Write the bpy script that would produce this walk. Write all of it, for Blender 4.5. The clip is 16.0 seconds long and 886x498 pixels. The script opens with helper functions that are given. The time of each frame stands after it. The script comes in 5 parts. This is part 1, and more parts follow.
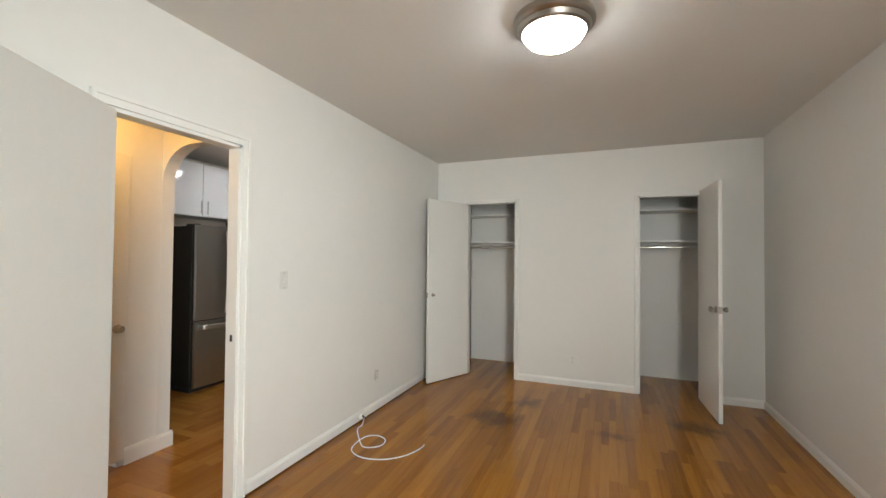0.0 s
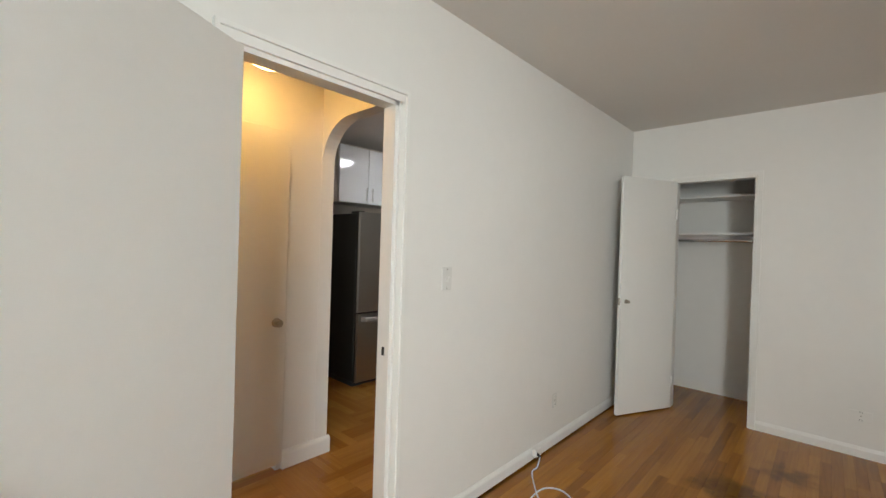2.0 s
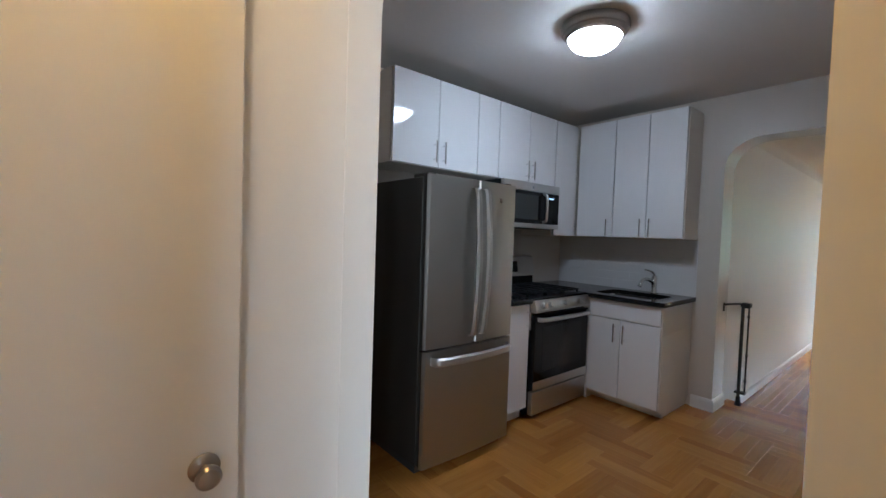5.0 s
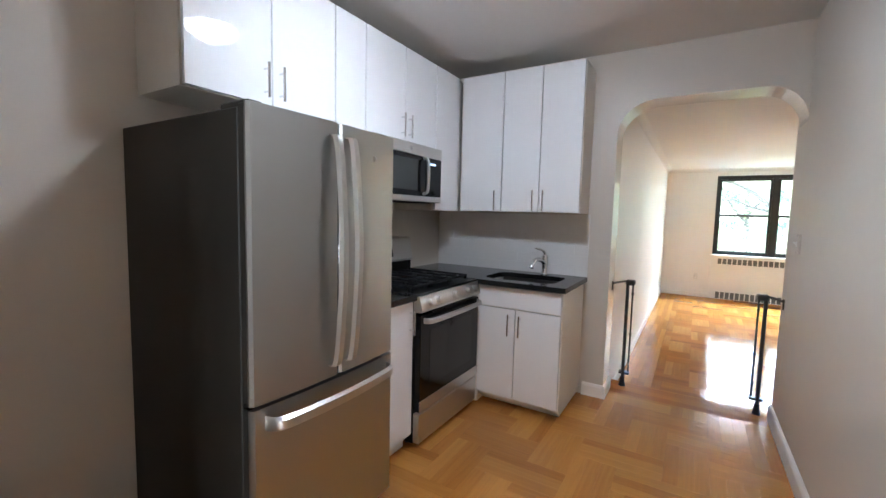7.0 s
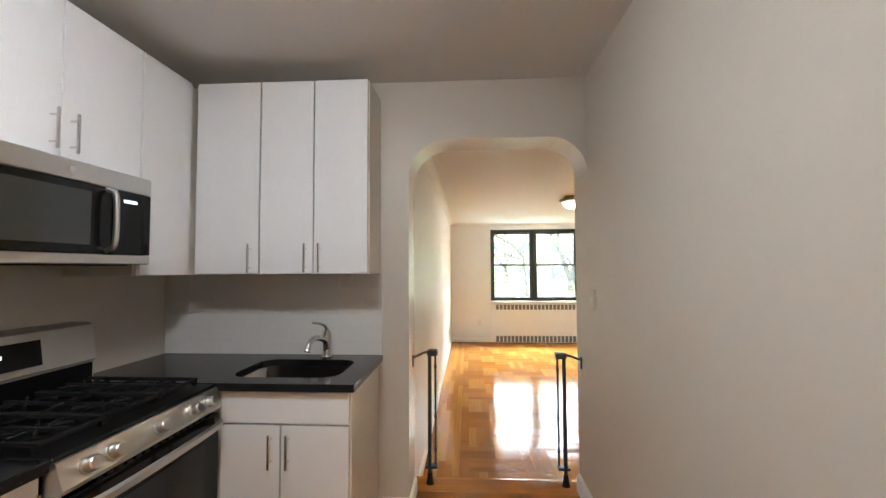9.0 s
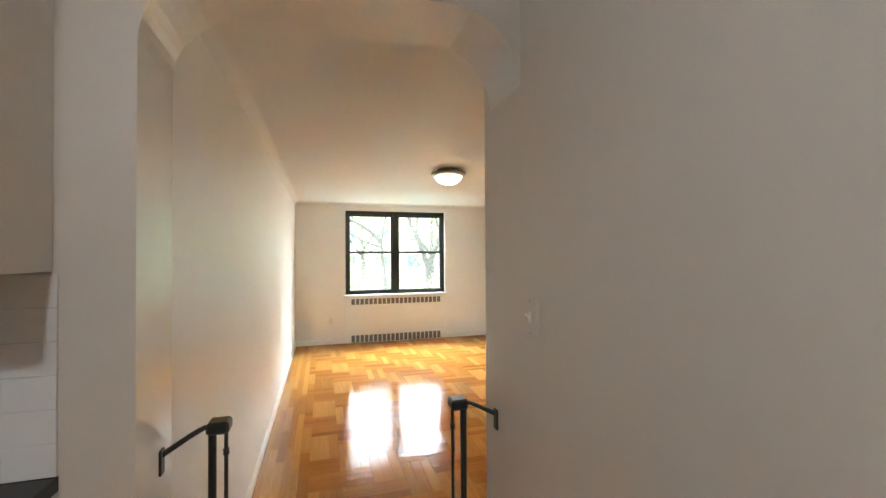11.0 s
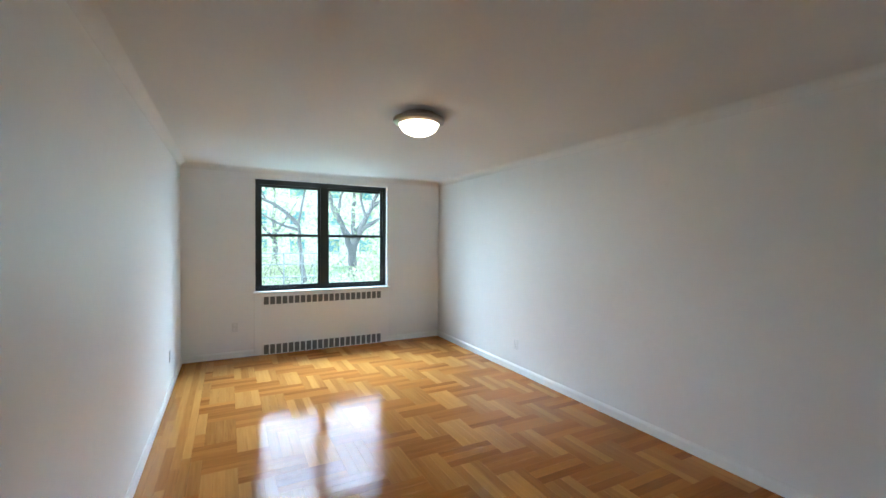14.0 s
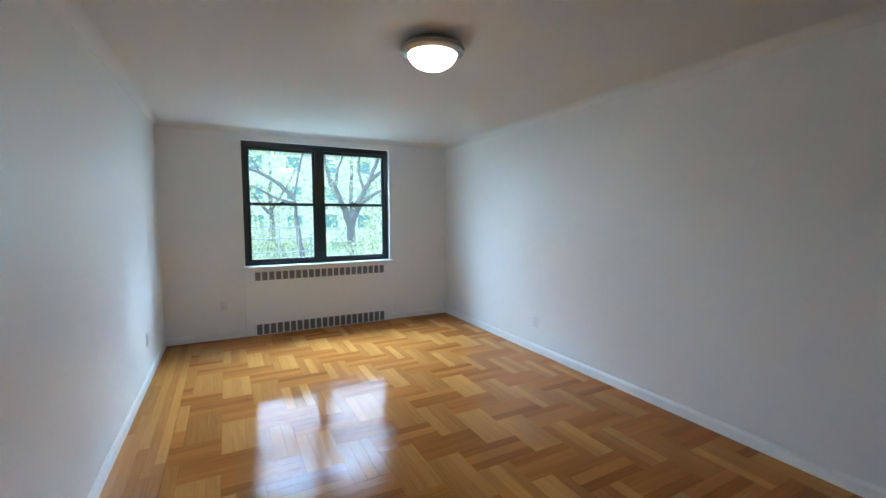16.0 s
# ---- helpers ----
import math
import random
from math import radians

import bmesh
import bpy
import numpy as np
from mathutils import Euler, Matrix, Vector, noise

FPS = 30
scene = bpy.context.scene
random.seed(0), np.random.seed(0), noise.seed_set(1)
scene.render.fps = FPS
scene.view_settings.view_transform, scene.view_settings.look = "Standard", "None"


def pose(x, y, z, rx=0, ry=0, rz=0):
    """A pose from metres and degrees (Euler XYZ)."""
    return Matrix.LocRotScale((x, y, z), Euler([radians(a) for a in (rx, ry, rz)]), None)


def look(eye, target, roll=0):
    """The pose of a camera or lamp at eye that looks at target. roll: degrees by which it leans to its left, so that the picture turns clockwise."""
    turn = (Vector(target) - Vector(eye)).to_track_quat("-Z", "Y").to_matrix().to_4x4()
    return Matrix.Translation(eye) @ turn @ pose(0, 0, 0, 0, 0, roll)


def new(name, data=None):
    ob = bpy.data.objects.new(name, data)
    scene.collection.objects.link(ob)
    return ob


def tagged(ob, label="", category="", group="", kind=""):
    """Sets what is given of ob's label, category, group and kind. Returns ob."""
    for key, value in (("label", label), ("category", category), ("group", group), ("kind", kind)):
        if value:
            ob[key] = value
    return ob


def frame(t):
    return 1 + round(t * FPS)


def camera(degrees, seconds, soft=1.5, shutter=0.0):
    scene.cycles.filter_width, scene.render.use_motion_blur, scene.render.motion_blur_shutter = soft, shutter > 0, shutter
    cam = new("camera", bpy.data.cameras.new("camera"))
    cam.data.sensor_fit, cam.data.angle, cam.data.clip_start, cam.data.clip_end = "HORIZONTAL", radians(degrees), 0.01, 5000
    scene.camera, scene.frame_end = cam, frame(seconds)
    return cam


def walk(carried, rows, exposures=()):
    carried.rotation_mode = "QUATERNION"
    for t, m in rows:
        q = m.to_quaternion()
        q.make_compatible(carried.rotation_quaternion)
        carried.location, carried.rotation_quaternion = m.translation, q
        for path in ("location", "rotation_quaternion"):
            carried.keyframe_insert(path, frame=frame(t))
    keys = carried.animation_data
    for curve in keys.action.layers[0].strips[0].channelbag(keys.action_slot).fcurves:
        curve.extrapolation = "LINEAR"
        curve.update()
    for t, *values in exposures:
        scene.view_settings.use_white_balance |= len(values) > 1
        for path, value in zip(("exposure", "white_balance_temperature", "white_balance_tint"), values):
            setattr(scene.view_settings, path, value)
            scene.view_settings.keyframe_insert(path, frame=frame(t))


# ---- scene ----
cam = camera(94.0, 16.0)
PATH = [
    (0, (0.58, 0.53, 1.399), (-0.164, 2.386, 1.439), 0.5),
    (0.5, (0.58, 0.551, 1.389), (-0.398, 2.296, 1.421), 0.9),
    (1, (0.397, 0.672, 1.382), (-0.702, 2.343, 1.386), 1.1),
    (1.5, (0.192, 0.847, 1.384), (-1.027, 2.432, 1.371), 1.6),
    (2, (0.014, 1.112, 1.401), (-1.35, 2.575, 1.388), 1.8),
    (2.5, (-0.258, 1.298, 1.412), (-1.708, 2.674, 1.388), 2.0),
    (3, (-0.472, 1.496, 1.425), (-2.027, 2.754, 1.369), 2.0),
    (3.2, (-0.56, 1.58, 1.431), (-2.157, 2.782, 1.371), 2.3),
    (5.3, (-1.676, 2.146, 1.376), (-3.169, 3.475, 1.298), 1.7),
    (5.5, (-1.792, 2.19, 1.402), (-3.199, 3.609, 1.318), 1.5),
    (6, (-1.961, 2.362, 1.409), (-3.24, 3.898, 1.332), 1.3),
    (6.5, (-2.031, 2.58, 1.424), (-3.197, 4.203, 1.346), 1.3),
    (7, (-2.093, 2.68, 1.376), (-3.129, 4.383, 1.208), 1.4),
    (7.5, (-2.185, 2.708, 1.404), (-3.076, 4.498, 1.377), 1.0),
    (8, (-2.21, 2.87, 1.418), (-2.919, 4.741, 1.44), 0.6),
    (8.5, (-2.215, 3.198, 1.429), (-2.637, 5.152, 1.495), 0.1),
    (9, (-2.268, 3.492, 1.436), (-2.387, 5.486, 1.526), -0.3),
    (9.5, (-2.254, 3.804, 1.441), (-2.134, 5.8, 1.493), -0.5),
    (10, (-2.178, 4.122, 1.45), (-1.87, 6.098, 1.482), -0.6),
    (10.2, (-2.16, 4.247, 1.439), (-1.79, 6.213, 1.472), -0.6),
    (12.5, (-2.21, 5.639, 1.462), (-1.432, 7.482, 1.465), 0.6),
    (13, (-2.193, 5.896, 1.479), (-1.346, 7.707, 1.474), 0.7),
    (13.5, (-2.144, 6.06, 1.48), (-1.235, 7.841, 1.436), 0.9),
    (14, (-2.103, 6.265, 1.441), (-1.181, 8.04, 1.397), 0.5),
    (14.5, (-2.128, 6.428, 1.394), (-1.188, 8.19, 1.285), 0.3),
    (15, (-2.121, 6.547, 1.345), (-1.182, 8.31, 1.223), 0.1),
    (15.5, (-2.026, 6.686, 1.37), (-1.089, 8.447, 1.226), 0.1),
    (16, (-1.969, 6.813, 1.346), (-1.044, 8.579, 1.183), 0.0),
]
EXPOSURES = [(0.0, 0.25, 6650, 10), (1.2, 0.2, 6500, 10), (2.0, 0.05, 6550, 10), (2.6, -0.05, 6500, 10), (3.2, -0.1, 6100, 10), (5.3, 0.4, 5300, 8), (5.9, 0.58, 5400, 8), (6.5, 1.2, 5400, 9), (7.2, 1.4, 5850, 10), (9.5, 1.3, 6650, 10),
             (10.2, 1.25, 6800, 10), (12.3, 0.75, 5550, 7), (13.2, 0.45, 5200, 6), (14.0, 0.35, 5050, 6), (16.0, 0.0, 4800, 6)]
walk(cam, [(t, look(eye, target, roll)) for t, eye, target, roll in PATH], EXPOSURES)

# ---- world, sun, daylight in the windows ----
world = bpy.data.worlds.new("sky")
scene.world = world
world.use_nodes = True
wn = world.node_tree
sky = wn.nodes.new("ShaderNodeTexSky")
sky.sky_type = "NISHITA"
sky.sun_disc = False
sky.sun_elevation = radians(51)
sky.sun_rotation = radians(235)
wn.links.new(sky.outputs[0], wn.nodes["Background"].inputs[0])
wn.nodes["Background"].inputs[1].default_value = 0.15

sun_data = bpy.data.lights.new("sun", "SUN")
sun_data.energy, sun_data.angle, sun_data.color = 5.0, radians(0.5), (1.0, 0.95, 0.86)
sun = new("sun", sun_data)
sun.matrix_world = look((-20, -14, 30), (0, 0, 0))


def window_light(name, eye, target, width, height, watts, colour, spread=math.pi):
    data = bpy.data.lights.new(name, "AREA")
    data.shape, data.size, data.size_y = "RECTANGLE", width, height
    data.energy, data.color = watts, colour
    ob = new(name, data)
    ob.matrix_world = look(eye, target)
    data.spread = spread
    return ob


window_light("living_daylight", (-0.85, 16.4, 5.9), (-0.85, 11.5, 1.0), 9.0, 2.8, 3700, (0.70, 0.90, 0.95))
window_light("bedroom_daylight", (2.15, -0.86, 1.6), (-1.0, 4.9, 1.0), 1.1, 1.4, 76, (0.90, 0.96, 0.95), radians(98))


# ---- materials ----
def mat(name, colour, rough=0.5, metal=0.0, grain=0.0, grain_scale=30.0, bump=0.0, bump_scale=120.0, stain=0.0, stain_scale=2.0,
        rough_var=0.0, coat=0.0, spec=0.5):
    """A painted, plastic, metal or stone surface with variation at two scales and fine relief."""
    m = bpy.data.materials.new(name)
    m.use_nodes = True
    nt = m.node_tree
    b = nt.nodes["Principled BSDF"]
    b.inputs["Base Color"].default_value = (*colour, 1)
    b.inputs["Roughness"].default_value = rough
    b.inputs["Metallic"].default_value = metal
    b.inputs["Coat Weight"].default_value = coat
    b.inputs["Specular IOR Level"].default_value = spec
    co = nt.nodes.new("ShaderNodeTexCoord")
    if grain or stain:
        fine = nt.nodes.new("ShaderNodeTexNoise")
        fine.inputs["Scale"].default_value, fine.inputs["Detail"].default_value = grain_scale, 5
        nt.links.new(co.outputs["Object"], fine.inputs["Vector"])
        broad = nt.nodes.new("ShaderNodeTexNoise")
        broad.inputs["Scale"].default_value, broad.inputs["Detail"].default_value = stain_scale, 3
        nt.links.new(co.outputs["Object"], broad.inputs["Vector"])
        a = nt.nodes.new("ShaderNodeMath")
        a.operation = "MULTIPLY_ADD"
        a.inputs[1].default_value, a.inputs[2].default_value = 2 * grain, 1 - grain
        nt.links.new(fine.outputs["Fac"], a.inputs[0])
        c = nt.nodes.new("ShaderNodeMath")
        c.operation = "MULTIPLY_ADD"
        c.inputs[1].default_value, c.inputs[2].default_value = 2 * stain, 1 - stain
        nt.links.new(broad.outputs["Fac"], c.inputs[0])
        d = nt.nodes.new("ShaderNodeMath")
        d.operation = "MULTIPLY"
        nt.links.new(a.outputs[0], d.inputs[0])
        nt.links.new(c.outputs[0], d.inputs[1])
        mix = nt.nodes.new("ShaderNodeVectorMath")
        mix.operation = "SCALE"
        mix.inputs[0].default_value = colour
        nt.links.new(d.outputs[0], mix.inputs["Scale"])
        nt.links.new(mix.outputs[0], b.inputs["Base Color"])
        if rough_var:
            r = nt.nodes.new("ShaderNodeMath")
            r.operation = "MULTIPLY_ADD"
            r.inputs[1].default_value, r.inputs[2].default_value = 2 * rough_var, rough - rough_var
            nt.links.new(broad.outputs["Fac"], r.inputs[0])
            nt.links.new(r.outputs[0], b.inputs["Roughness"])
    if bump:
        n = nt.nodes.new("ShaderNodeTexNoise")
        n.inputs["Scale"].default_value, n.inputs["Detail"].default_value = bump_scale, 4
        nt.links.new(co.outputs["Object"], n.inputs["Vector"])
        w = nt.nodes.new("ShaderNodeBump")
        w.inputs["Strength"].default_value, w.inputs["Distance"].default_value = bump, 0.004
        nt.links.new(n.outputs["Fac"], w.inputs["Height"])
        nt.links.new(w.outputs[0], b.inputs["Normal"])
    return m


def wood(name, dark, light, rough=0.22, wear=0.25, bump=0.06, spots=(), tone_range=0.55, spec=0.32):
    """Varnished oak: tone by piece, grain along the piece's own length (u), worn patches in the varnish."""
    m = bpy.data.materials.new(name)
    m.use_nodes = True
    nt = m.node_tree
    b = nt.nodes["Principled BSDF"]
    b.inputs["Specular IOR Level"].default_value = spec
    info = nt.nodes.new("ShaderNodeObjectInfo")
    geo = nt.nodes.new("ShaderNodeNewGeometry")
    s = nt.nodes.new("ShaderNodeMath")
    nt.links.new(info.outputs["Random"], s.inputs[0])
    nt.links.new(geo.outputs["Random Per Island"], s.inputs[1])
    f = nt.nodes.new("ShaderNodeMath")
    f.operation = "FRACT"
    nt.links.new(s.outputs[0], f.inputs[0])
    co = nt.nodes.new("ShaderNodeTexCoord")
    off = nt.nodes.new("ShaderNodeVectorMath")
    off.operation = "MULTIPLY_ADD"
    nt.links.new(f.outputs[0], off.inputs[0])
    off.inputs[1].default_value = (37.0, 23.0, 11.0)
    nt.links.new(co.outputs["UV"], off.inputs[2])
    st = nt.nodes.new("ShaderNodeVectorMath")
    st.operation = "MULTIPLY"
    st.inputs[1].default_value = (3.0, 55.0, 1.0)
    nt.links.new(off.outputs[0], st.inputs[0])
    g = nt.nodes.new("ShaderNodeTexNoise")
    g.inputs["Scale"].default_value, g.inputs["Detail"].default_value, g.inputs["Distortion"].default_value = 1.0, 6, 0.6
    nt.links.new(st.outputs[0], g.inputs["Vector"])
    patch = nt.nodes.new("ShaderNodeTexNoise")
    patch.inputs["Scale"].default_value, patch.inputs["Detail"].default_value = 1.3, 4
    world_pos = nt.nodes.new("ShaderNodeNewGeometry")
    nt.links.new(world_pos.outputs["Position"], patch.inputs["Vector"])
    k = nt.nodes.new("ShaderNodeMath")
    k.operation = "MULTIPLY_ADD"
    k.inputs[1].default_value = tone_range
    nt.links.new(f.outputs[0], k.inputs[0])
    k2 = nt.nodes.new("ShaderNodeMath")
    k2.operation = "MULTIPLY_ADD"
    k2.inputs[1].default_value, k2.inputs[2].default_value = 0.55, 0.215 - tone_range / 2
    nt.links.new(g.outputs["Fac"], k2.inputs[0])
    nt.links.new(k2.outputs[0], k.inputs[2])
    ramp = nt.nodes.new("ShaderNodeMix")
    ramp.data_type = "RGBA"
    ramp.inputs["A"].default_value, ramp.inputs["B"].default_value = (*dark, 1), (*light, 1)
    nt.links.new(k.outputs[0], ramp.inputs["Factor"])
    tone = ramp.outputs["Result"]
    for sx, sy, sr in spots:
        away = nt.nodes.new("ShaderNodeVectorMath")
        away.operation = "DISTANCE"
        nt.links.new(world_pos.outputs["Position"], away.inputs[0])
        away.inputs[1].default_value = (sx, sy, 0)
        ragged = nt.nodes.new("ShaderNodeTexNoise")
        ragged.inputs["Scale"].default_value, ragged.inputs["Detail"].default_value = 9.0, 4
        nt.links.new(world_pos.outputs["Position"], ragged.inputs["Vector"])
        edge = nt.nodes.new("ShaderNodeMath")
        edge.operation = "MULTIPLY_ADD"
        edge.inputs[1].default_value = -0.35
        nt.links.new(ragged.outputs["Fac"], edge.inputs[0])
        nt.links.new(away.outputs["Value"], edge.inputs[2])
        fade = nt.nodes.new("ShaderNodeMapRange")
        fade.interpolation_type = "SMOOTHSTEP"
        nt.links.new(edge.outputs[0], fade.inputs["Value"])
        fade.inputs["From Min"].default_value, fade.inputs["From Max"].default_value = sr - 0.28, sr - 0.06
        fade.inputs["To Min"].default_value, fade.inputs["To Max"].default_value = 0.45, 1.0
        dull = nt.nodes.new("ShaderNodeVectorMath")
        dull.operation = "SCALE"
        nt.links.new(tone, dull.inputs[0])
        nt.links.new(fade.outputs["Result"], dull.inputs["Scale"])
        tone = dull.outputs[0]
    nt.links.new(tone, b.inputs["Base Color"])
    r = nt.nodes.new("ShaderNodeMath")
    r.operation = "MULTIPLY_ADD"
    r.inputs[1].default_value, r.inputs[2].default_value = wear, rough - wear / 2
    nt.links.new(patch.outputs["Fac"], r.inputs[0])
    nt.links.new(r.outputs[0], b.inputs["Roughness"])
    w = nt.nodes.new("ShaderNodeBump")
    w.inputs["Strength"].default_value, w.inputs["Distance"].default_value = bump, 0.003
    nt.links.new(g.outputs["Fac"], w.inputs["Height"])
    wave = nt.nodes.new("ShaderNodeTexNoise")
    wave.inputs["Scale"].default_value = 4.0
    nt.links.new(world_pos.outputs["Position"], wave.inputs["Vector"])
    w2 = nt.nodes.new("ShaderNodeBump")
    w2.inputs["Strength"].default_value, w2.inputs["Distance"].default_value = 0.12, 0.01
    nt.links.new(wave.outputs["Fac"], w2.inputs["Height"])
    # each piece lies a touch out of level
    white = nt.nodes.new("ShaderNodeTexWhiteNoise")
    white.noise_dimensions = "1D"
    nt.links.new(f.outputs[0], white.inputs["W"])
    cant = nt.nodes.new("ShaderNodeVectorMath")
    cant.operation = "MULTIPLY_ADD"
    nt.links.new(white.outputs["Color"], cant.inputs[0])
    cant.inputs[1].default_value, cant.inputs[2].default_value = (0.022, 0.022, 0.0), (-0.011, -0.011, 0.0)
    tip = nt.nodes.new("ShaderNodeVectorMath")
    nt.links.new(cant.outputs[0], tip.inputs[0])
    nt.links.new(geo.outputs["Normal"], tip.inputs[1])
    level = nt.nodes.new("ShaderNodeVectorMath")
    level.operation = "NORMALIZE"
    nt.links.new(tip.outputs[0], level.inputs[0])
    nt.links.new(level.outputs[0], w2.inputs["Normal"])
    nt.links.new(w2.outputs[0], w.inputs["Normal"])
    nt.links.new(w.outputs[0], b.inputs["Normal"])
    return m


def brushed(name, colour, rough, axis=2, strength=0.05):
    """Brushed metal: fine streaks that run along one axis."""
    m = mat(name, colour, rough, 1.0)
    nt = m.node_tree
    b = nt.nodes["Principled BSDF"]
    co = nt.nodes.new("ShaderNodeTexCoord")
    st = nt.nodes.new("ShaderNodeVectorMath")
    st.operation = "MULTIPLY"
    v = [900.0, 900.0, 900.0]
    v[axis] = 6.0
    st.inputs[1].default_value = v
    nt.links.new(co.outputs["Object"], st.inputs[0])
    n = nt.nodes.new("ShaderNodeTexNoise")
    n.inputs["Scale"].default_value, n.inputs["Detail"].default_value = 1.0, 3
    nt.links.new(st.outputs[0], n.inputs["Vector"])
    r = nt.nodes.new("ShaderNodeMath")
    r.operation = "MULTIPLY_ADD"
    r.inputs[1].default_value, r.inputs[2].default_value = 2 * strength, rough - strength
    nt.links.new(n.outputs["Fac"], r.inputs[0])
    nt.links.new(r.outputs[0], b.inputs["Roughness"])
    return m


def glow(name, colour, strength, base=(0.85, 0.85, 0.83)):
    m = mat(name, base, 0.25)
    b = m.node_tree.nodes["Principled BSDF"]
    b.inputs["Emission Color"].default_value = (*colour, 1)
    b.inputs["Emission Strength"].default_value = strength
    return m


def glass(name, tint=(1, 1, 1), rough=0.0, veil=0.013):
    m = bpy.data.materials.new(name)
    m.use_nodes = True
    b = m.node_tree.nodes["Principled BSDF"]
    b.inputs["Base Color"].default_value = (*tint, 1)
    b.inputs["Roughness"].default_value = rough
    b.inputs["Transmission Weight"].default_value = 1.0
    b.inputs["IOR"].default_value = 1.45
    # a pale veil mixed into the pane: glare that washes out the view
    nt = m.node_tree
    film = nt.nodes.new("ShaderNodeBsdfTranslucent")
    film.inputs["Color"].default_value = (0.85, 0.87, 0.85, 1)
    mottle = nt.nodes.new("ShaderNodeTexNoise")
    mottle.inputs["Scale"].default_value, mottle.inputs["Detail"].default_value = 5.0, 4
    amount = nt.nodes.new("ShaderNodeMath")
    amount.operation = "MULTIPLY"
    amount.inputs[1].default_value = veil * 2
    nt.links.new(mottle.outputs["Fac"], amount.inputs[0])
    mix = nt.nodes.new("ShaderNodeMixShader")
    nt.links.new(amount.outputs[0], mix.inputs[0])
    nt.links.new(b.outputs[0], mix.inputs[1])
    nt.links.new(film.outputs[0], mix.inputs[2])
    nt.links.new(mix.outputs[0], nt.nodes["Material Output"].inputs[0])
    return m


PAINT = mat("wall_paint", (0.80, 0.785, 0.755), 0.42, grain=0.02, grain_scale=14, bump=0.10, bump_scale=60, stain=0.035, stain_scale=1.3, rough_var=0.08)
# wall paint darkened for the kitchen faces: their dimmer light is in the colour
DIMPAINT = mat("dimmed_wall_paint", (0.615, 0.565, 0.50), 0.40, grain=0.02, grain_scale=14, bump=0.10, bump_scale=60, stain=0.035, stain_scale=1.3, rough_var=0.08)
GLOSSPAINT = mat("arch_gloss_paint", (0.80, 0.785, 0.755), 0.24, grain=0.02, bump=0.06, bump_scale=30, stain=0.03, rough_var=0.05)
CEIL = mat("ceiling_paint", (0.74, 0.72, 0.69), 0.75, grain=0.02, bump=0.12, bump_scale=50, stain=0.03, stain_scale=1.0)
TRIM = mat("trim_gloss_paint", (0.82, 0.81, 0.78), 0.36, grain=0.02, bump=0.02, bump_scale=40, stain=0.03, rough_var=0.06)
DOORPAINT = mat("door_gloss_paint", (0.80, 0.79, 0.76), 0.30, grain=0.015, bump=0.06, bump_scale=35, stain=0.03, rough_var=0.08)
CABWHITE = mat("white_lacquer", (0.83, 0.83, 0.84), 0.045, grain=0.01, stain=0.015, bump=0.01, bump_scale=8)
CABSIDE = mat("cabinet_carcass", (0.76, 0.72, 0.66), 0.45, grain=0.03, stain=0.03)
STEEL = brushed("brushed_steel", (0.41, 0.405, 0.388), 0.33, axis=2, strength=0.010)
STEELH = brushed("brushed_steel_level", (0.58, 0.57, 0.55), 0.33, axis=1, strength=0.012)
CHROME = mat("polished_chrome", (0.72, 0.72, 0.72), 0.12, 1.0, grain=0.02, rough_var=0.04)
NICKEL = mat("satin_nickel", (0.40, 0.365, 0.325), 0.30, 1.0, grain=0.05, grain_scale=60, rough_var=0.06)
FRIDGESIDE = mat("grey_fridge_side", (0.026, 0.023, 0.019), 0.45, 0.0, spec=0.22, grain=0.05, grain_scale=200, bump=0.05, bump_scale=400, stain=0.04)
BLACKENAMEL = mat("black_enamel", (0.006, 0.006, 0.006), 0.3, spec=0.10, grain=0.1, stain=0.1)
BLACKIRON = mat("cast_iron", (0.02, 0.02, 0.021), 0.6, spec=0.08, grain=0.2, bump=0.2, bump_scale=200)
BLACKGLASS = mat("black_glass", (0.007, 0.007, 0.007), 0.08, spec=0.22, grain=0.1)
BLACKPAINT = mat("black_paint", (0.018, 0.021, 0.022), 0.38, grain=0.12, grain_scale=40, bump=0.08, bump_scale=80, stain=0.1)
GRANITE = mat("black_granite", (0.012, 0.012, 0.013), 0.16, grain=0.5, grain_scale=260, stain=0.15, spec=0.35)
PLATE = mat("aged_white_plastic", (0.69, 0.68, 0.65), 0.35, grain=0.03)
PLASTIC = mat("white_plastic", (0.78, 0.77, 0.74), 0.35, grain=0.02)
DARK = mat("dark_slot", (0.02, 0.02, 0.02), 0.6, grain=0.1)
GRILLE = mat("grey_grille", (0.16, 0.16, 0.16), 0.5, 0.3, grain=0.15, grain_scale=50, stain=0.1)
CABLEW = mat("white_cable", (0.78, 0.77, 0.73), 0.4, grain=0.04)
# near-black for the shaded gap between the fridge doors
GAPSHADE = mat("black_gap_shade", (0.02, 0.02, 0.02), 0.7, grain=0.1)
TILE = mat("white_tile", (0.74, 0.73, 0.72), 0.2, grain=0.01, stain=0.02)
OAK = wood("oak_strip", (0.165, 0.052, 0.005), (0.52, 0.22, 0.026), 0.16, tone_range=0.46, spots=((-0.36, 4.08, 0.16), (-0.13, 4.58, 0.09), (1.25, 4.52, 0.14), (0.62, 4.10, 0.06)))
PARQUET = wood("oak_parquet", (0.18, 0.053, 0.009), (0.47, 0.183, 0.034), 0.12, spec=0.07, wear=0.16)
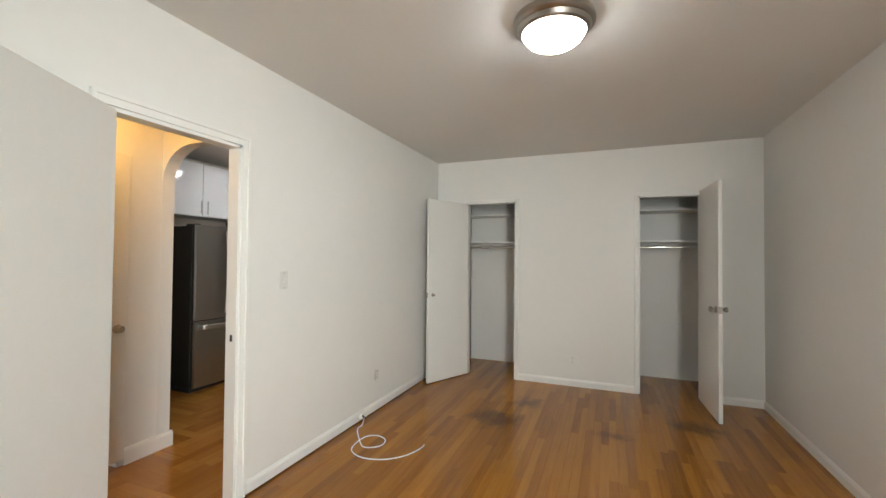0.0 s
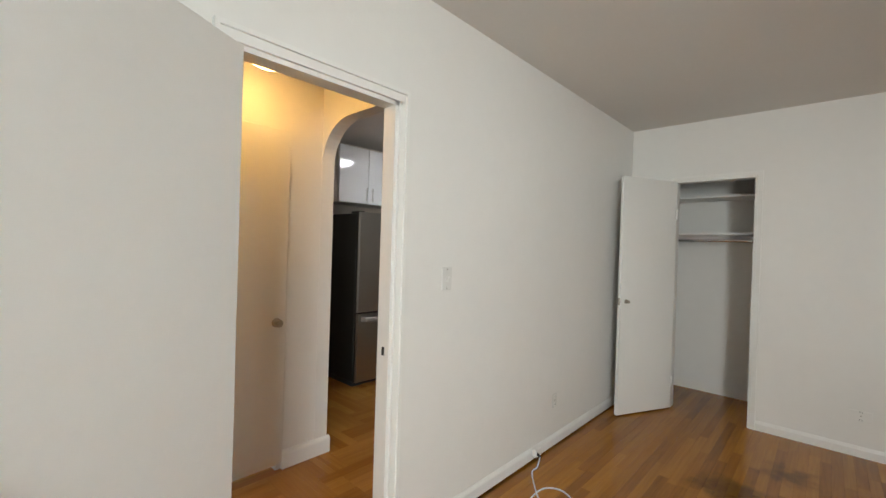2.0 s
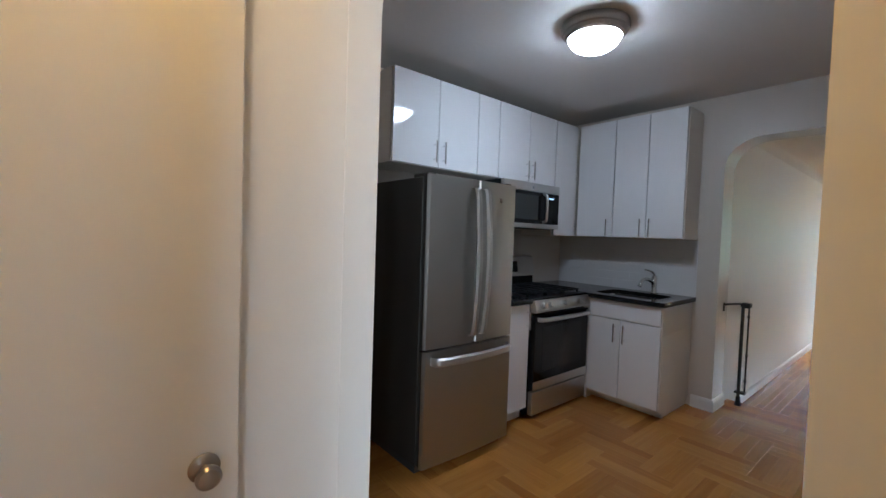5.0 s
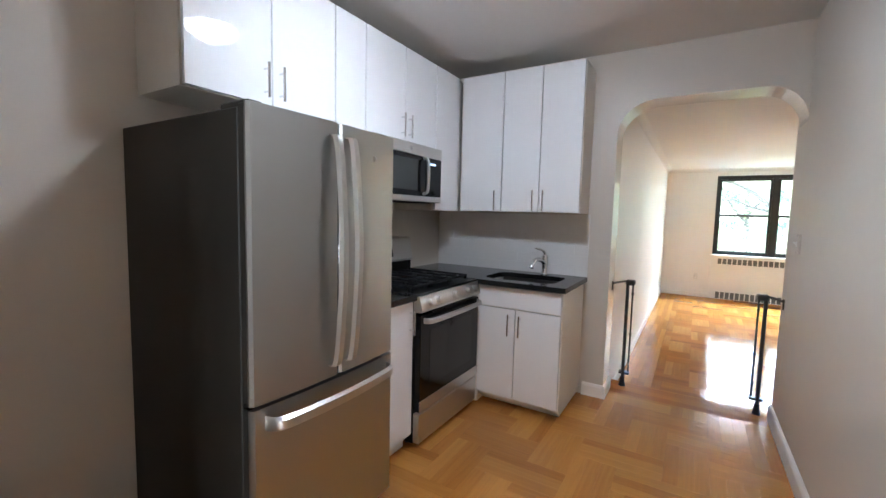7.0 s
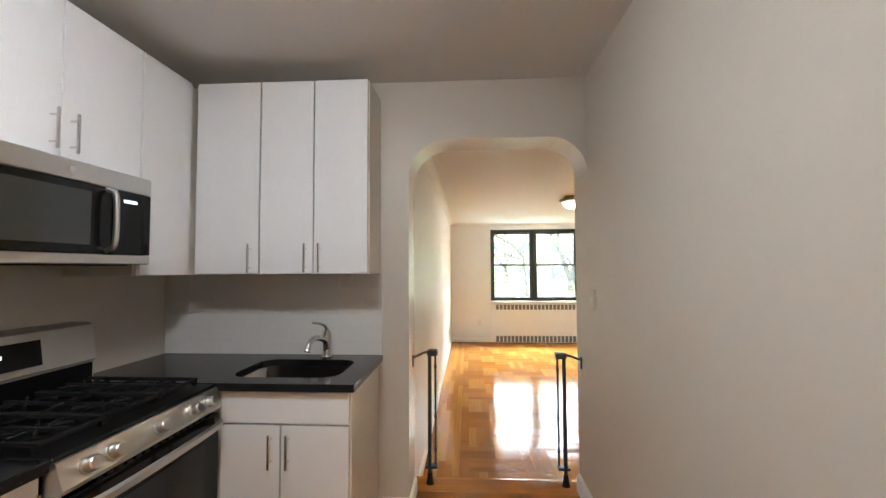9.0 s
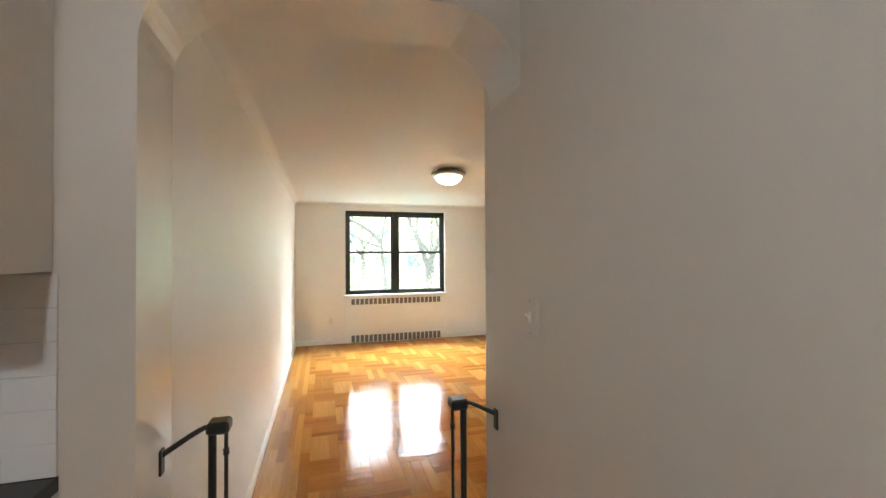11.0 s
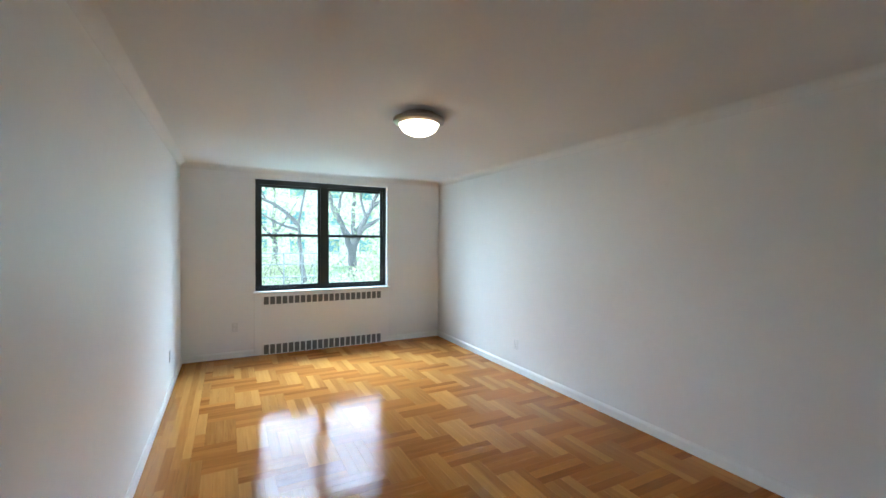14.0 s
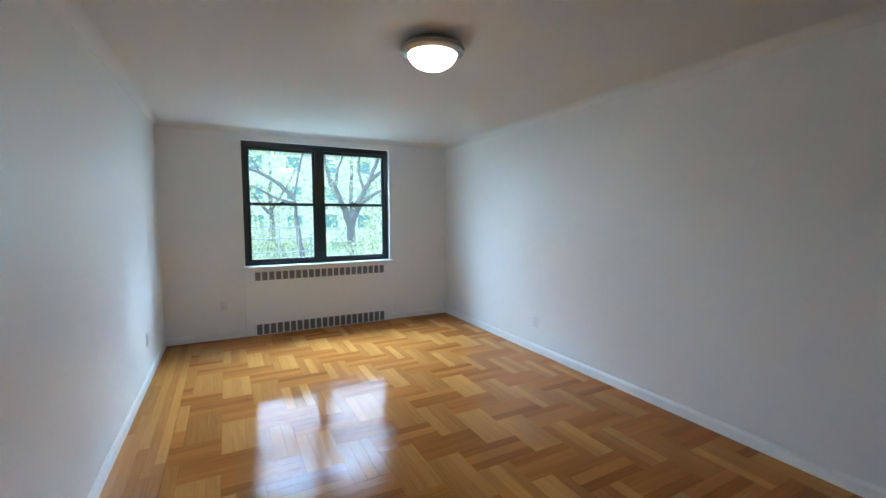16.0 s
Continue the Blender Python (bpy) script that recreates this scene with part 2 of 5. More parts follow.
# lighter copy of the parquet: the sheen on strips along y, put in colour
PARQUET_LIT = wood("lit_oak_parquet", (0.22, 0.074, 0.013), (0.55, 0.25, 0.056), 0.12, spec=0.07, wear=0.16)
PARQUET_KITCHEN = wood("worn_oak_parquet", (0.25, 0.092, 0.016), (0.54, 0.255, 0.055), 0.17, spec=0.38, wear=0.22)
GLOW_COOL = glow("lamp_glass_cool", (0.92, 0.975, 0.98), 36.0)
GLOW_KITCHEN = glow("lamp_glass_kitchen", (0.92, 0.96, 1.0), 42.0)
GLOW_WARM = glow("lamp_glass_warm", (1.0, 0.74, 0.42), 12.0)
GLOW_HALL = glow("lamp_glass_hall", (1.0, 0.56, 0.17), 21.0)
GLASS = glass("window_glass", (0.96, 1.0, 0.98))


# ---- mesh helpers ----
ORIGIN = {}


def thing(name, loc, label, category, group="", rz=0.0):
    ob = new(name)
    ob.empty_display_size = 0.1
    ob.location, ob.rotation_euler = loc, (0, 0, radians(rz))
    ORIGIN[ob.name] = Vector(loc) if not rz else Vector((0, 0, 0))
    return tagged(ob, label, category, group)


def finish(name, bm, material, smooth=False):
    bmesh.ops.recalc_face_normals(bm, faces=bm.faces)
    me = bpy.data.meshes.new(name)
    bm.to_mesh(me)
    bm.free()
    me.materials.append(material)
    if smooth:
        for p in me.polygons:
            p.use_smooth = True
        me.set_sharp_from_angle(angle=radians(35))
    return me


def part(name, bm, material, parent, label="", smooth=False):
    """One mesh object under a thing or a part; the mesh is given in world places, or in the thing's own if the thing is turned."""
    root = parent if parent.parent is None else parent.parent
    if root.name not in ORIGIN:
        ORIGIN[root.name] = Vector((0, 0, 0))
    bmesh.ops.translate(bm, verts=bm.verts, vec=-ORIGIN[root.name])
    ob = new(name, finish(name, bm, material, smooth))
    ob.parent = parent
    return tagged(ob, label)


def solid(name, bm, material, label, category="", kind="structure", smooth=False, loc=(0, 0, 0)):
    """One top-level mesh object."""
    bmesh.ops.translate(bm, verts=bm.verts, vec=-Vector(loc))
    ob = new(name, finish(name, bm, material, smooth))
    ob.location = loc
    ORIGIN[ob.name] = Vector(loc)
    return tagged(ob, label, category, "", kind)


def box(x0, y0, z0, x1, y1, z1, bevel=0.0, bm=None, seg=1):
    out = bm or bmesh.new()
    tmp = bmesh.new()
    bmesh.ops.create_cube(tmp, size=1)
    bmesh.ops.scale(tmp, verts=tmp.verts, vec=(abs(x1 - x0), abs(y1 - y0), abs(z1 - z0)))
    bmesh.ops.translate(tmp, verts=tmp.verts, vec=((x0 + x1) / 2, (y0 + y1) / 2, (z0 + z1) / 2))
    if bevel:
        bmesh.ops.bevel(tmp, geom=tmp.edges, offset=bevel, segments=seg, profile=0.5, affect="EDGES")
    merge(out, tmp)
    return out


def merge(out, tmp):
    made = {v: out.verts.new(v.co) for v in tmp.verts}
    for f in tmp.faces:
        try:
            out.faces.new([made[v] for v in f.verts])
        except ValueError:
            pass
    tmp.free()


def rod(p0, p1, r, seg=12, bm=None, r2=None):
    out = bm or bmesh.new()
    a, b = Vector(p0), Vector(p1)
    tmp = bmesh.new()
    bmesh.ops.create_cone(tmp, cap_ends=True, segments=seg, radius1=r, radius2=r if r2 is None else r2, depth=(b - a).length)
    turn = (b - a).to_track_quat("Z", "Y").to_matrix().to_4x4()
    bmesh.ops.transform(tmp, matrix=Matrix.Translation((a + b) / 2) @ turn, verts=tmp.verts)
    merge(out, tmp)
    return out


def lathe(profile, centre, seg=40, bm=None, matrix=None):
    """A solid of revolution from (radius, height) pairs."""
    out = bm or bmesh.new()
    m = matrix or Matrix.Translation(centre)
    rings = []
    for r, h in profile:
        if r < 1e-5:
            rings.append([out.verts.new(m @ Vector((0, 0, h)))])
        else:
            rings.append([out.verts.new(m @ Vector((r * math.cos(2 * math.pi * k / seg), r * math.sin(2 * math.pi * k / seg), h))) for k in range(seg)])
    for a, b in zip(rings, rings[1:]):
        for k in range(seg):
            q = [a[k % len(a)], a[(k + 1) % len(a)], b[(k + 1) % len(b)], b[k % len(b)]]
            q = list(dict.fromkeys(q))
            if len(q) > 2:
                out.faces.new(q)
    return out


def tube(points, r, seg=10, bm=None, closed_ends=True):
    """A round bar along a line of points; r is a number or a function of 0..1."""
    out = bm or bmesh.new()
    pts = [Vector(p) for p in points]
    rings = []
    side = Vector((0.13, 0.31, 0.94)).normalized()
    for i, p in enumerate(pts):
        d = (pts[min(i + 1, len(pts) - 1)] - pts[max(i - 1, 0)]).normalized()
        side = (side - d * side.dot(d))
        if side.length < 1e-4:
            side = d.orthogonal()
        side.normalize()
        up = d.cross(side)
        rad = r(i / (len(pts) - 1)) if callable(r) else r
        rings.append([out.verts.new(p + rad * (math.cos(2 * math.pi * k / seg) * side + math.sin(2 * math.pi * k / seg) * up)) for k in range(seg)])
    for a, b in zip(rings, rings[1:]):
        for k in range(seg):
            out.faces.new([a[k], a[(k + 1) % seg], b[(k + 1) % seg], b[k]])
    if closed_ends:
        out.faces.new(rings[0][::-1])
        out.faces.new(rings[-1])
    return out


def curve(points, n=8):
    """A smooth line of points through the given ones (Catmull-Rom)."""
    p = [Vector(q) for q in points]
    p = [2 * p[0] - p[1], *p, 2 * p[-1] - p[-2]]
    out = []
    for a, b, c, d in zip(p, p[1:], p[2:], p[3:]):
        for k in range(n):
            t = k / n
            out.append(0.5 * (2 * b + (c - a) * t + (2 * a - 5 * b + 4 * c - d) * t * t + (3 * b - a - 3 * c + d) * t ** 3))
    out.append(p[-2])
    return out


def prism(outline, axis, a, b, bm=None):
    """A flat outline pushed from a to b along an axis ("x": outline in y, z; "y": in x, z; "z": in x, y)."""
    out = bm or bmesh.new()
    tmp = bmesh.new()
    put = {"x": lambda u, v, w: (w, u, v), "y": lambda u, v, w: (u, w, v), "z": lambda u, v, w: (u, v, w)}[axis]
    lo = [tmp.verts.new(put(u, v, a)) for u, v in outline]
    hi = [tmp.verts.new(put(u, v, b)) for u, v in outline]
    n = len(lo)
    caps = [tmp.faces.new(lo), tmp.faces.new(hi[::-1])]
    for k in range(n):
        tmp.faces.new([lo[k], hi[k], hi[(k + 1) % n], lo[(k + 1) % n]])
    tmp.normal_update()
    bmesh.ops.triangulate(tmp, faces=caps)
    merge(out, tmp)
    return out


def arc(cx, cy, r, a0, a1, n=10):
    return [(cx + r * math.cos(radians(a0 + (a1 - a0) * k / n)), cy + r * math.sin(radians(a0 + (a1 - a0) * k / n))) for k in range(n + 1)]


# ---- structure ----
BW, BE, BS, BN, BC = -1.40, 1.95, -1.50, 5.295, 2.57      # bedroom: west, east, south, north faces, ceiling
KE, KW, KS, KN, KC = -1.56, -4.13, 2.63, 5.945, 2.565       # kitchen faces, ceiling
HW, HS, HE = -2.42, 0.35, -1.475                                      # hall west, south and east faces
A1 = 2.54                                                  # hall side of the first arch
LW, LE, LS, LN, LC, LF = -2.635, 0.97, 6.20, 12.345, 2.38, -0.14   # living room faces, ceiling, floor
DS, DN, DT = 1.60, 2.308, 2.035                            # bedroom door opening

def window_wall(name, axis, a, b, outer, hole, label):
    """A wall slab between a and b along an axis, with one rectangular hole; outer and hole are (u0, v0, u1, v1)."""
    bm = bmesh.new()
    put = {"x": lambda u, v, w: (w, u, v), "y": lambda u, v, w: (u, w, v)}[axis]
    ring = lambda r, w: [bm.verts.new(put(u, v, w)) for u, v in ((r[0], r[1]), (r[2], r[1]), (r[2], r[3]), (r[0], r[3]))]
    oa, ob, ha, hb = ring(outer, a), ring(outer, b), ring(hole, a), ring(hole, b)
    for k in range(4):
        n = (k + 1) % 4
        bm.faces.new([oa[k], oa[n], ha[n], ha[k]])
        bm.faces.new([ob[k], ob[n], hb[n], hb[k]])
        bm.faces.new([oa[k], oa[n], ob[n], ob[k]])
        bm.faces.new([ha[k], ha[n], hb[n], hb[k]])
    return solid(name, bm, PAINT, label)


# bedroom west wall, with the door opening; it goes on as the kitchen's east wall
bm = prism([(BS - 0.15, 0), (DS, 0), (DS, DT), (DN, DT), (DN, 0), (A1, 0), (A1, 2.6), (BS - 0.15, 2.6)], "x", HE, BW)
solid("wall_bedroom_west", bm, PAINT, "white painted plaster wall with a door opening")
bm = box(KE, A1, 0, BW, 6.05, 2.6)
wall_ke = solid("wall_kitchen_east", bm, PAINT, "painted plaster wall between bedroom and kitchen")
wall_ke.data.materials.append(DIMPAINT)
# the kitchen face takes the darkened copy of the paint
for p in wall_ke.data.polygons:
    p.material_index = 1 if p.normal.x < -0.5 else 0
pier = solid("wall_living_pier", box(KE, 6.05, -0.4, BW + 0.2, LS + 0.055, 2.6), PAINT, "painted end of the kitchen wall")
pier.data.materials.append(DIMPAINT)
# shade on the pier's kitchen face, put in by the darkened paint
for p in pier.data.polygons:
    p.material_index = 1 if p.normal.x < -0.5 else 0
# bedroom north wall with two closet openings
C1L, C1R, C2L, C2R, CT = -1.02, -0.416, 0.866, 1.442, 2.060
bm = prism([(BW, 0), (C1L, 0), (C1L, CT), (C1R, CT), (C1R, 0), (C2L, 0), (C2L, CT), (C2R, CT), (C2R, 0), (BE, 0), (BE, 2.6), (BW, 2.6)], "y", BN, BN + 0.10)
solid("wall_bedroom_north", bm, PAINT, "white painted wall with two closet openings")
WBS, WBN, WBB, WBT = -1.42, -0.30, 0.80, 2.25      # bedroom window in the east wall
window_wall("wall_bedroom_east", "x", BE, BE + 0.15, (BS - 0.15, 0, 6.17, 2.6), (WBS, WBB, WBN, WBT), "plain white painted wall with a window opening")
solid("wall_bedroom_south", box(BW, BS - 0.15, 0, BE, BS, 2.6), PAINT, "plain white painted wall")
solid("ceiling_bedroom", box(BW - 0.05, BS - 0.15, BC, BE + 0.15, BN + 0.05, BC + 0.22), CEIL, "matt white painted ceiling")
# closets behind the north wall
CB = 6.05
solid("wall_closet_back", box(BW, CB, 0, BE, CB + 0.12, 2.6), PAINT, "white painted closet back wall")
for n, (x0, x1) in enumerate(((BW, BW + 0.06), (-0.30, -0.22), (0.55, 0.63))):
    solid("wall_closet_side", box(x0, BN + 0.10, 0, x1, CB, 2.6), PAINT, "white painted closet side wall")
solid("ceiling_closets", box(BW + 0.06, BN + 0.10, 2.42, BE, CB, 2.56), CEIL, "white closet ceiling")

# hall
HDS, HDN, HDT = 1.715, 2.28, 2.04
bm = prism([(HS, 0), (HDS, 0), (HDS, HDT), (HDN, HDT), (HDN, 0), (A1, 0), (A1, 2.6), (HS, 2.6)], "x", HW - 0.12, HW)
solid("wall_hall_west", bm, PAINT, "cream-lit painted hall wall with a closet door")
solid("wall_hall_south", box(HW - 0.12, HS - 0.12, 0, HE, HS, 2.6), PAINT, "plain painted hall wall")
solid("wall_hall_closet", box(HW - 0.75, HDS - 0.3, 0, HW - 0.66, A1, 2.6), PAINT, "plain painted closet wall")
solid("ceiling_hall", box(HW - 0.12, HS - 0.12, 2.44, HE, A1 + 0.001, 2.72), CEIL, "painted hall ceiling")


def arch(name, x0, x1, y0, y1, spring, top, right, left, outer_l, roof, kitchen, label):
    """A wall with a flat-topped opening whose upper corners are rounded; floor at 0. kitchen: +1 or -1, the kitchen
    side, whose paint is darkened for dimmer light.
    """
    rr, rl = top - spring, top - spring
    line = [(outer_l, 0), (x0, 0), (x0, spring)]
    for k in range(13):
        a = radians(180 - 90 * k / 12)
        line.append((x0 + left + left * math.cos(a), spring + rl * math.sin(a)))
    for k in range(13):
        a = radians(90 - 90 * k / 12)
        line.append((x1 - right + right * math.cos(a), spring + rr * math.sin(a)))
    line += [(x1, roof), (outer_l, roof)]
    clean = [p for p, q in zip(line, line[1:] + line[:1]) if abs(p[0] - q[0]) + abs(p[1] - q[1]) > 1e-5]
    ob = solid(name, prism(clean, "y", y0, y1), PAINT, label)
    ob.data.materials.append(DIMPAINT)
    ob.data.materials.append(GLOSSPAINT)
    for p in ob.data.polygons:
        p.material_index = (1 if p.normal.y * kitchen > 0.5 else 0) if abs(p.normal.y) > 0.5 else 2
    return ob


arch("wall_arch_hall", HW + 0.002, KE - 0.0005, A1, KS, 1.915, 2.178, 0.29, 0.29, KW, 2.62, 1, "painted plaster wall with a round-cornered arch")
arch("wall_arch_living", -2.62, KE - 0.0005, KN, LS, 1.985, 2.21, 0.22, 0.26, KW, 2.62, -1, "painted plaster wall with a round-cornered arch")
# darkened paint here too, in place of weaker light
solid("wall_kitchen_west", box(KW - 0.15, A1, 0, KW, KN + 0.2, 2.6), DIMPAINT, "off-white painted kitchen wall")
solid("ceiling_kitchen", box(KW - 0.15, A1 + 0.09, KC, KE, LS - 0.1, KC + 0.2), CEIL, "painted kitchen ceiling")

# living room
solid("wall_living_west", box(LW - 0.15, LS, -0.4, LW, LN + 0.3, 2.6), PAINT, "white painted living room wall")
solid("wall_living_east", box(LE, LS - 0.1, -0.4, LE + 0.15, LN + 0.3, 2.6), PAINT, "white painted living room wall")
solid("wall_living_south", box(BW + 0.2, CB + 0.125, -0.4, LE, LS + 0.055, 2.6), PAINT, "white painted living room wall")
WL, WR, WB, WT = -1.782, 0.078, 0.722, 2.245
window_wall("wall_living_north", "y", LN, LN + 0.30, (LW, -0.4, LE, 2.6), (WL, WB, WR, WT), "white painted wall with a wide window opening")
solid("ceiling_living", box(LW - 0.15, LS - 0.1, LC, LE + 0.15, LN + 0.3, LC + 0.3), CEIL, "white painted living room ceiling")
# plaster cove where the ceiling meets the walls
R = 0.09
bm = bmesh.new()
cove = [(0.0, 0.0), (0.0, -R)] + [(R - R * math.cos(radians(a)), -R + R * math.sin(radians(a))) for a in range(10, 90, 10)] + [(R, 0.0)]
prism([(LW - 0.002 + u, LC + 0.002 + v) for u, v in cove], "y", LS, LN, bm)
prism([(LE + 0.002 - u, LC + 0.002 + v) for u, v in cove], "y", LS, LN, bm)
prism([(LN + 0.002 - u, LC + 0.002 + v) for u, v in cove], "x", LW, LE, bm)
solid("trim_cove", bm, CEIL, "rounded plaster cove along the ceiling", smooth=True)


def baseboard(name, runs, height=0.095, depth=0.016, z=0.0):
    """Painted skirting: runs are (x0, y0, x1, y1, nx, ny) with the wall's inward normal."""
    bm = bmesh.new()
    for x0, y0, x1, y1, nx, ny in runs:
        h, d = height, depth
        prof = [(0, 0), (d, 0), (d, h - 0.022), (d - 0.006, h - 0.008), (0.003, h), (0, h)]
        if nx:
            prism([(x0 + nx * u, z + v) for u, v in prof], "y", y0, y1, bm)
        else:
            prism([(y0 + ny * u, z + v) for u, v in prof], "x", x0, x1, bm)
    return solid(name, bm, TRIM, "white glossy painted baseboard")


baseboard("baseboard_bedroom", [(BW, DN + 0.07, BW, BN, 1, 0), (BW, BS, BW, DS - 0.07, 1, 0), (BE, BS, BE, BN, -1, 0), (BW, BN, C1L - 0.06, BN, 0, -1),
                                (C2R + 0.06, BN, BE, BN, 0, -1), (C1R + 0.035, BN, C2L - 0.035, BN, 0, -1)], 0.075, 0.013)
baseboard("baseboard_hall", [(HW, HDN + 0.035, HW, KS + 0.016, 1, 0), (HW, HS, HW, HDS - 0.06, 1, 0), (KE, A1, KE, 6.255, -1, 0)], 0.11, 0.02)
baseboard("baseboard_kitchen", [(-2.775, KN, -2.62, KN, 0, -1), (-2.62, KN - 0.016, -2.62, LS, 1, 0)], 0.10, 0.018)
baseboard("baseboard_living", [(LW, LS + 0.21, LW, LN, 1, 0), (LE, LS, LE, LN, -1, 0), (LW, LN, -1.805, LN, 0, -1), (0.105, LN, LE, LN, 0, -1)], 0.085, 0.014, LF)

# ground floors under the planks
floor_bedroom = solid("floor_bedroom", box(HE, BS - 0.15, -0.4, BE, CB, -0.018), OAK, "honey-brown varnished oak strip floor")
floor_kitchen = solid("floor_kitchen", prism([(HW - 0.66, HS - 0.1), (HE, HS - 0.1), (HE, A1), (KE, A1), (KE, 6.20), (KW, 6.20), (KW, A1), (HW - 0.66, A1)], "z", -0.42, -0.018), PARQUET_KITCHEN, "honey-coloured oak parquet floor")
floor_living = solid("floor_living", box(LW, LS, -0.42, LE, LN, LF - 0.018), PARQUET, "glossy golden oak parquet floor")
# the step down into the living room
bm = box(LW, LS, LF - 0.018, KE + 0.02, 6.385, -0.028)
solid("floor_step", bm, PARQUET, "oak step with a rounded nosing")


# ---- lamps ----
def ceiling_lamp(x, y, z, material, label, r=0.172, deep=1.3, necked=False, finials=0):
    t = thing("ceiling_lamp", (x, y, z), label, "ceiling lamp", "flush ceiling lamps")
    prof = [(0, 0), (r, 0), (r * 1.02, -0.012), (r * 1.02, -0.024), (r * 0.97, -0.034), (r * 0.93, -0.036), (r * 0.88, -0.05), (r * 0.80, -0.056), (r * 0.79, -0.045), (0, -0.04)]
    if necked:
        prof = [(0, 0), (r * 0.66, 0), (r * 0.68, -0.022), (r * 1.0, -0.026), (r * 1.03, -0.034), (r * 1.0, -0.046), (r * 0.9, -0.052), (r * 0.80, -0.056), (r * 0.79, -0.045), (0, -0.04)]
    prof = [(u, v * deep) for u, v in prof]
    part("pan", lathe(prof, (x, y, z)), NICKEL, t, "brushed nickel pan", smooth=True)
    bowl = [(r * 0.79 * math.cos(radians(a)), -0.046 - 0.068 * math.sin(radians(a))) for a in range(0, 86, 8)] + [(0, -0.114)]
    bowl = [(u, v * deep) for u, v in bowl]
    for k in range(finials):
        a = radians(20 + 360 * k / finials)
        fx, fy, fz = x + r * 0.93 * math.cos(a), y + r * 0.93 * math.sin(a), z - 0.036 * deep
        part("finial", lathe([(0, 0), (0.004, 0), (0.004, -0.018), (0.009, -0.022), (0.010, -0.030), (0.006, -0.036), (0, -0.037)], (fx, fy, fz), 12), NICKEL, t, "small nickel finial", smooth=True)
    part("glass_bowl", lathe(bowl, (x, y, z)), material, t, "glowing frosted glass bowl", smooth=True)
    return t


ceiling_lamp(0.33, 2.585, BC, GLOW_COOL, "round flush ceiling lamp, lit, with nickel rim", 0.192)
ceiling_lamp(-2.775, 4.20, KC, GLOW_KITCHEN, "round flush kitchen ceiling lamp, lit, with nickel rim", 0.18)
ceiling_lamp(-0.835, 9.115, LC, GLOW_WARM, "round flush ceiling lamp, warm light, with nickel rim", 0.188, 1.45, True)
ceiling_lamp(-2.08, 2.03, 2.44, GLOW_HALL, "round flush hall ceiling lamp, warm light, with three finials", 0.185, 1.45, False, 3)


# ---- bedroom ----
def knob_mesh(p, d, s=1.0, bm=None):
    """A round door knob with rose, standing out from p along d."""
    m = Matrix.Translation(p) @ Vector(d).to_track_quat("Z", "Y").to_matrix().to_4x4()
    prof = [(0, 0), (0.033, 0), (0.033, 0.004), (0.026, 0.010), (0.013, 0.013), (0.012, 0.026), (0.020, 0.033), (0.0265, 0.045), (0.0265, 0.054), (0.021, 0.061), (0.008, 0.063), (0, 0.062)]
    return lathe([(a * s, b * s) for a, b in prof], (0, 0, 0), 24, bm, m)


def casing(name, axis, at, side, a0, a1, top, label, width=0.062, wall=0.16, floor=0.0):
    """Moulded door casing on one wall face, with the jamb lining."""
    bm = bmesh.new()
    steps = [(0.0, 0.013, 0.0, width), (0.013, 0.024, 0.68 * width, width), (0.013, 0.017, 0.0, 0.16 * width)]
    for d0, d1, wa, wb in steps:
        lo, hi = sorted((at + side * d0, at + side * d1))
        for e, s in ((a0, -1), (a1, 1)):
            u0, u1 = sorted((e + s * wa, e + s * wb))
            if axis == "x":
                box(lo, u0, floor, hi, u1, top + wb, bm=bm)
            else:
                box(u0, lo, floor, u1, hi, top + wb, bm=bm)
        if axis == "x":
            box(lo, a0 - wa, top + wa, hi, a1 + wa, top + wb, bm=bm)
        else:
            box(a0 - wa, lo, top + wa, a1 + wa, hi, top + wb, bm=bm)
    lo, hi = sorted((at + side * 0.004, at - side * wall))
    j = 0.018
    for u0, u1 in ((a0, a0 + j), (a1 - j, a1)):
        if axis == "x":
            box(lo, u0, floor, hi, u1, top, bm=bm)
        else:
            box(u0, lo, floor, u1, hi, top, bm=bm)
    if axis == "x":
        box(lo, a0, top - j, hi, a1, top, bm=bm)
    else:
        box(a0, lo, top - j, a1, hi, top, bm=bm)
    return solid(name, bm, TRIM, label)


trim_1 = casing("trim_bedroom_door", "x", BW, 1, DS, DN, DT, "white glossy moulded door casing", 0.052, 0.075)
part("strike_plate", box(BW - 0.040, DN - 0.0205, 0.905, BW - 0.024, DN - 0.018, 0.942), DARK, trim_1, "dark strike hole in the jamb")
casing("trim_closet_left", "y", BN, -1, C1L, C1R, CT, "white painted closet casing", 0.034, 0.10)
casing("trim_closet_right", "y", BN, -1, C2L, C2R, CT, "white painted closet casing", 0.034, 0.10)


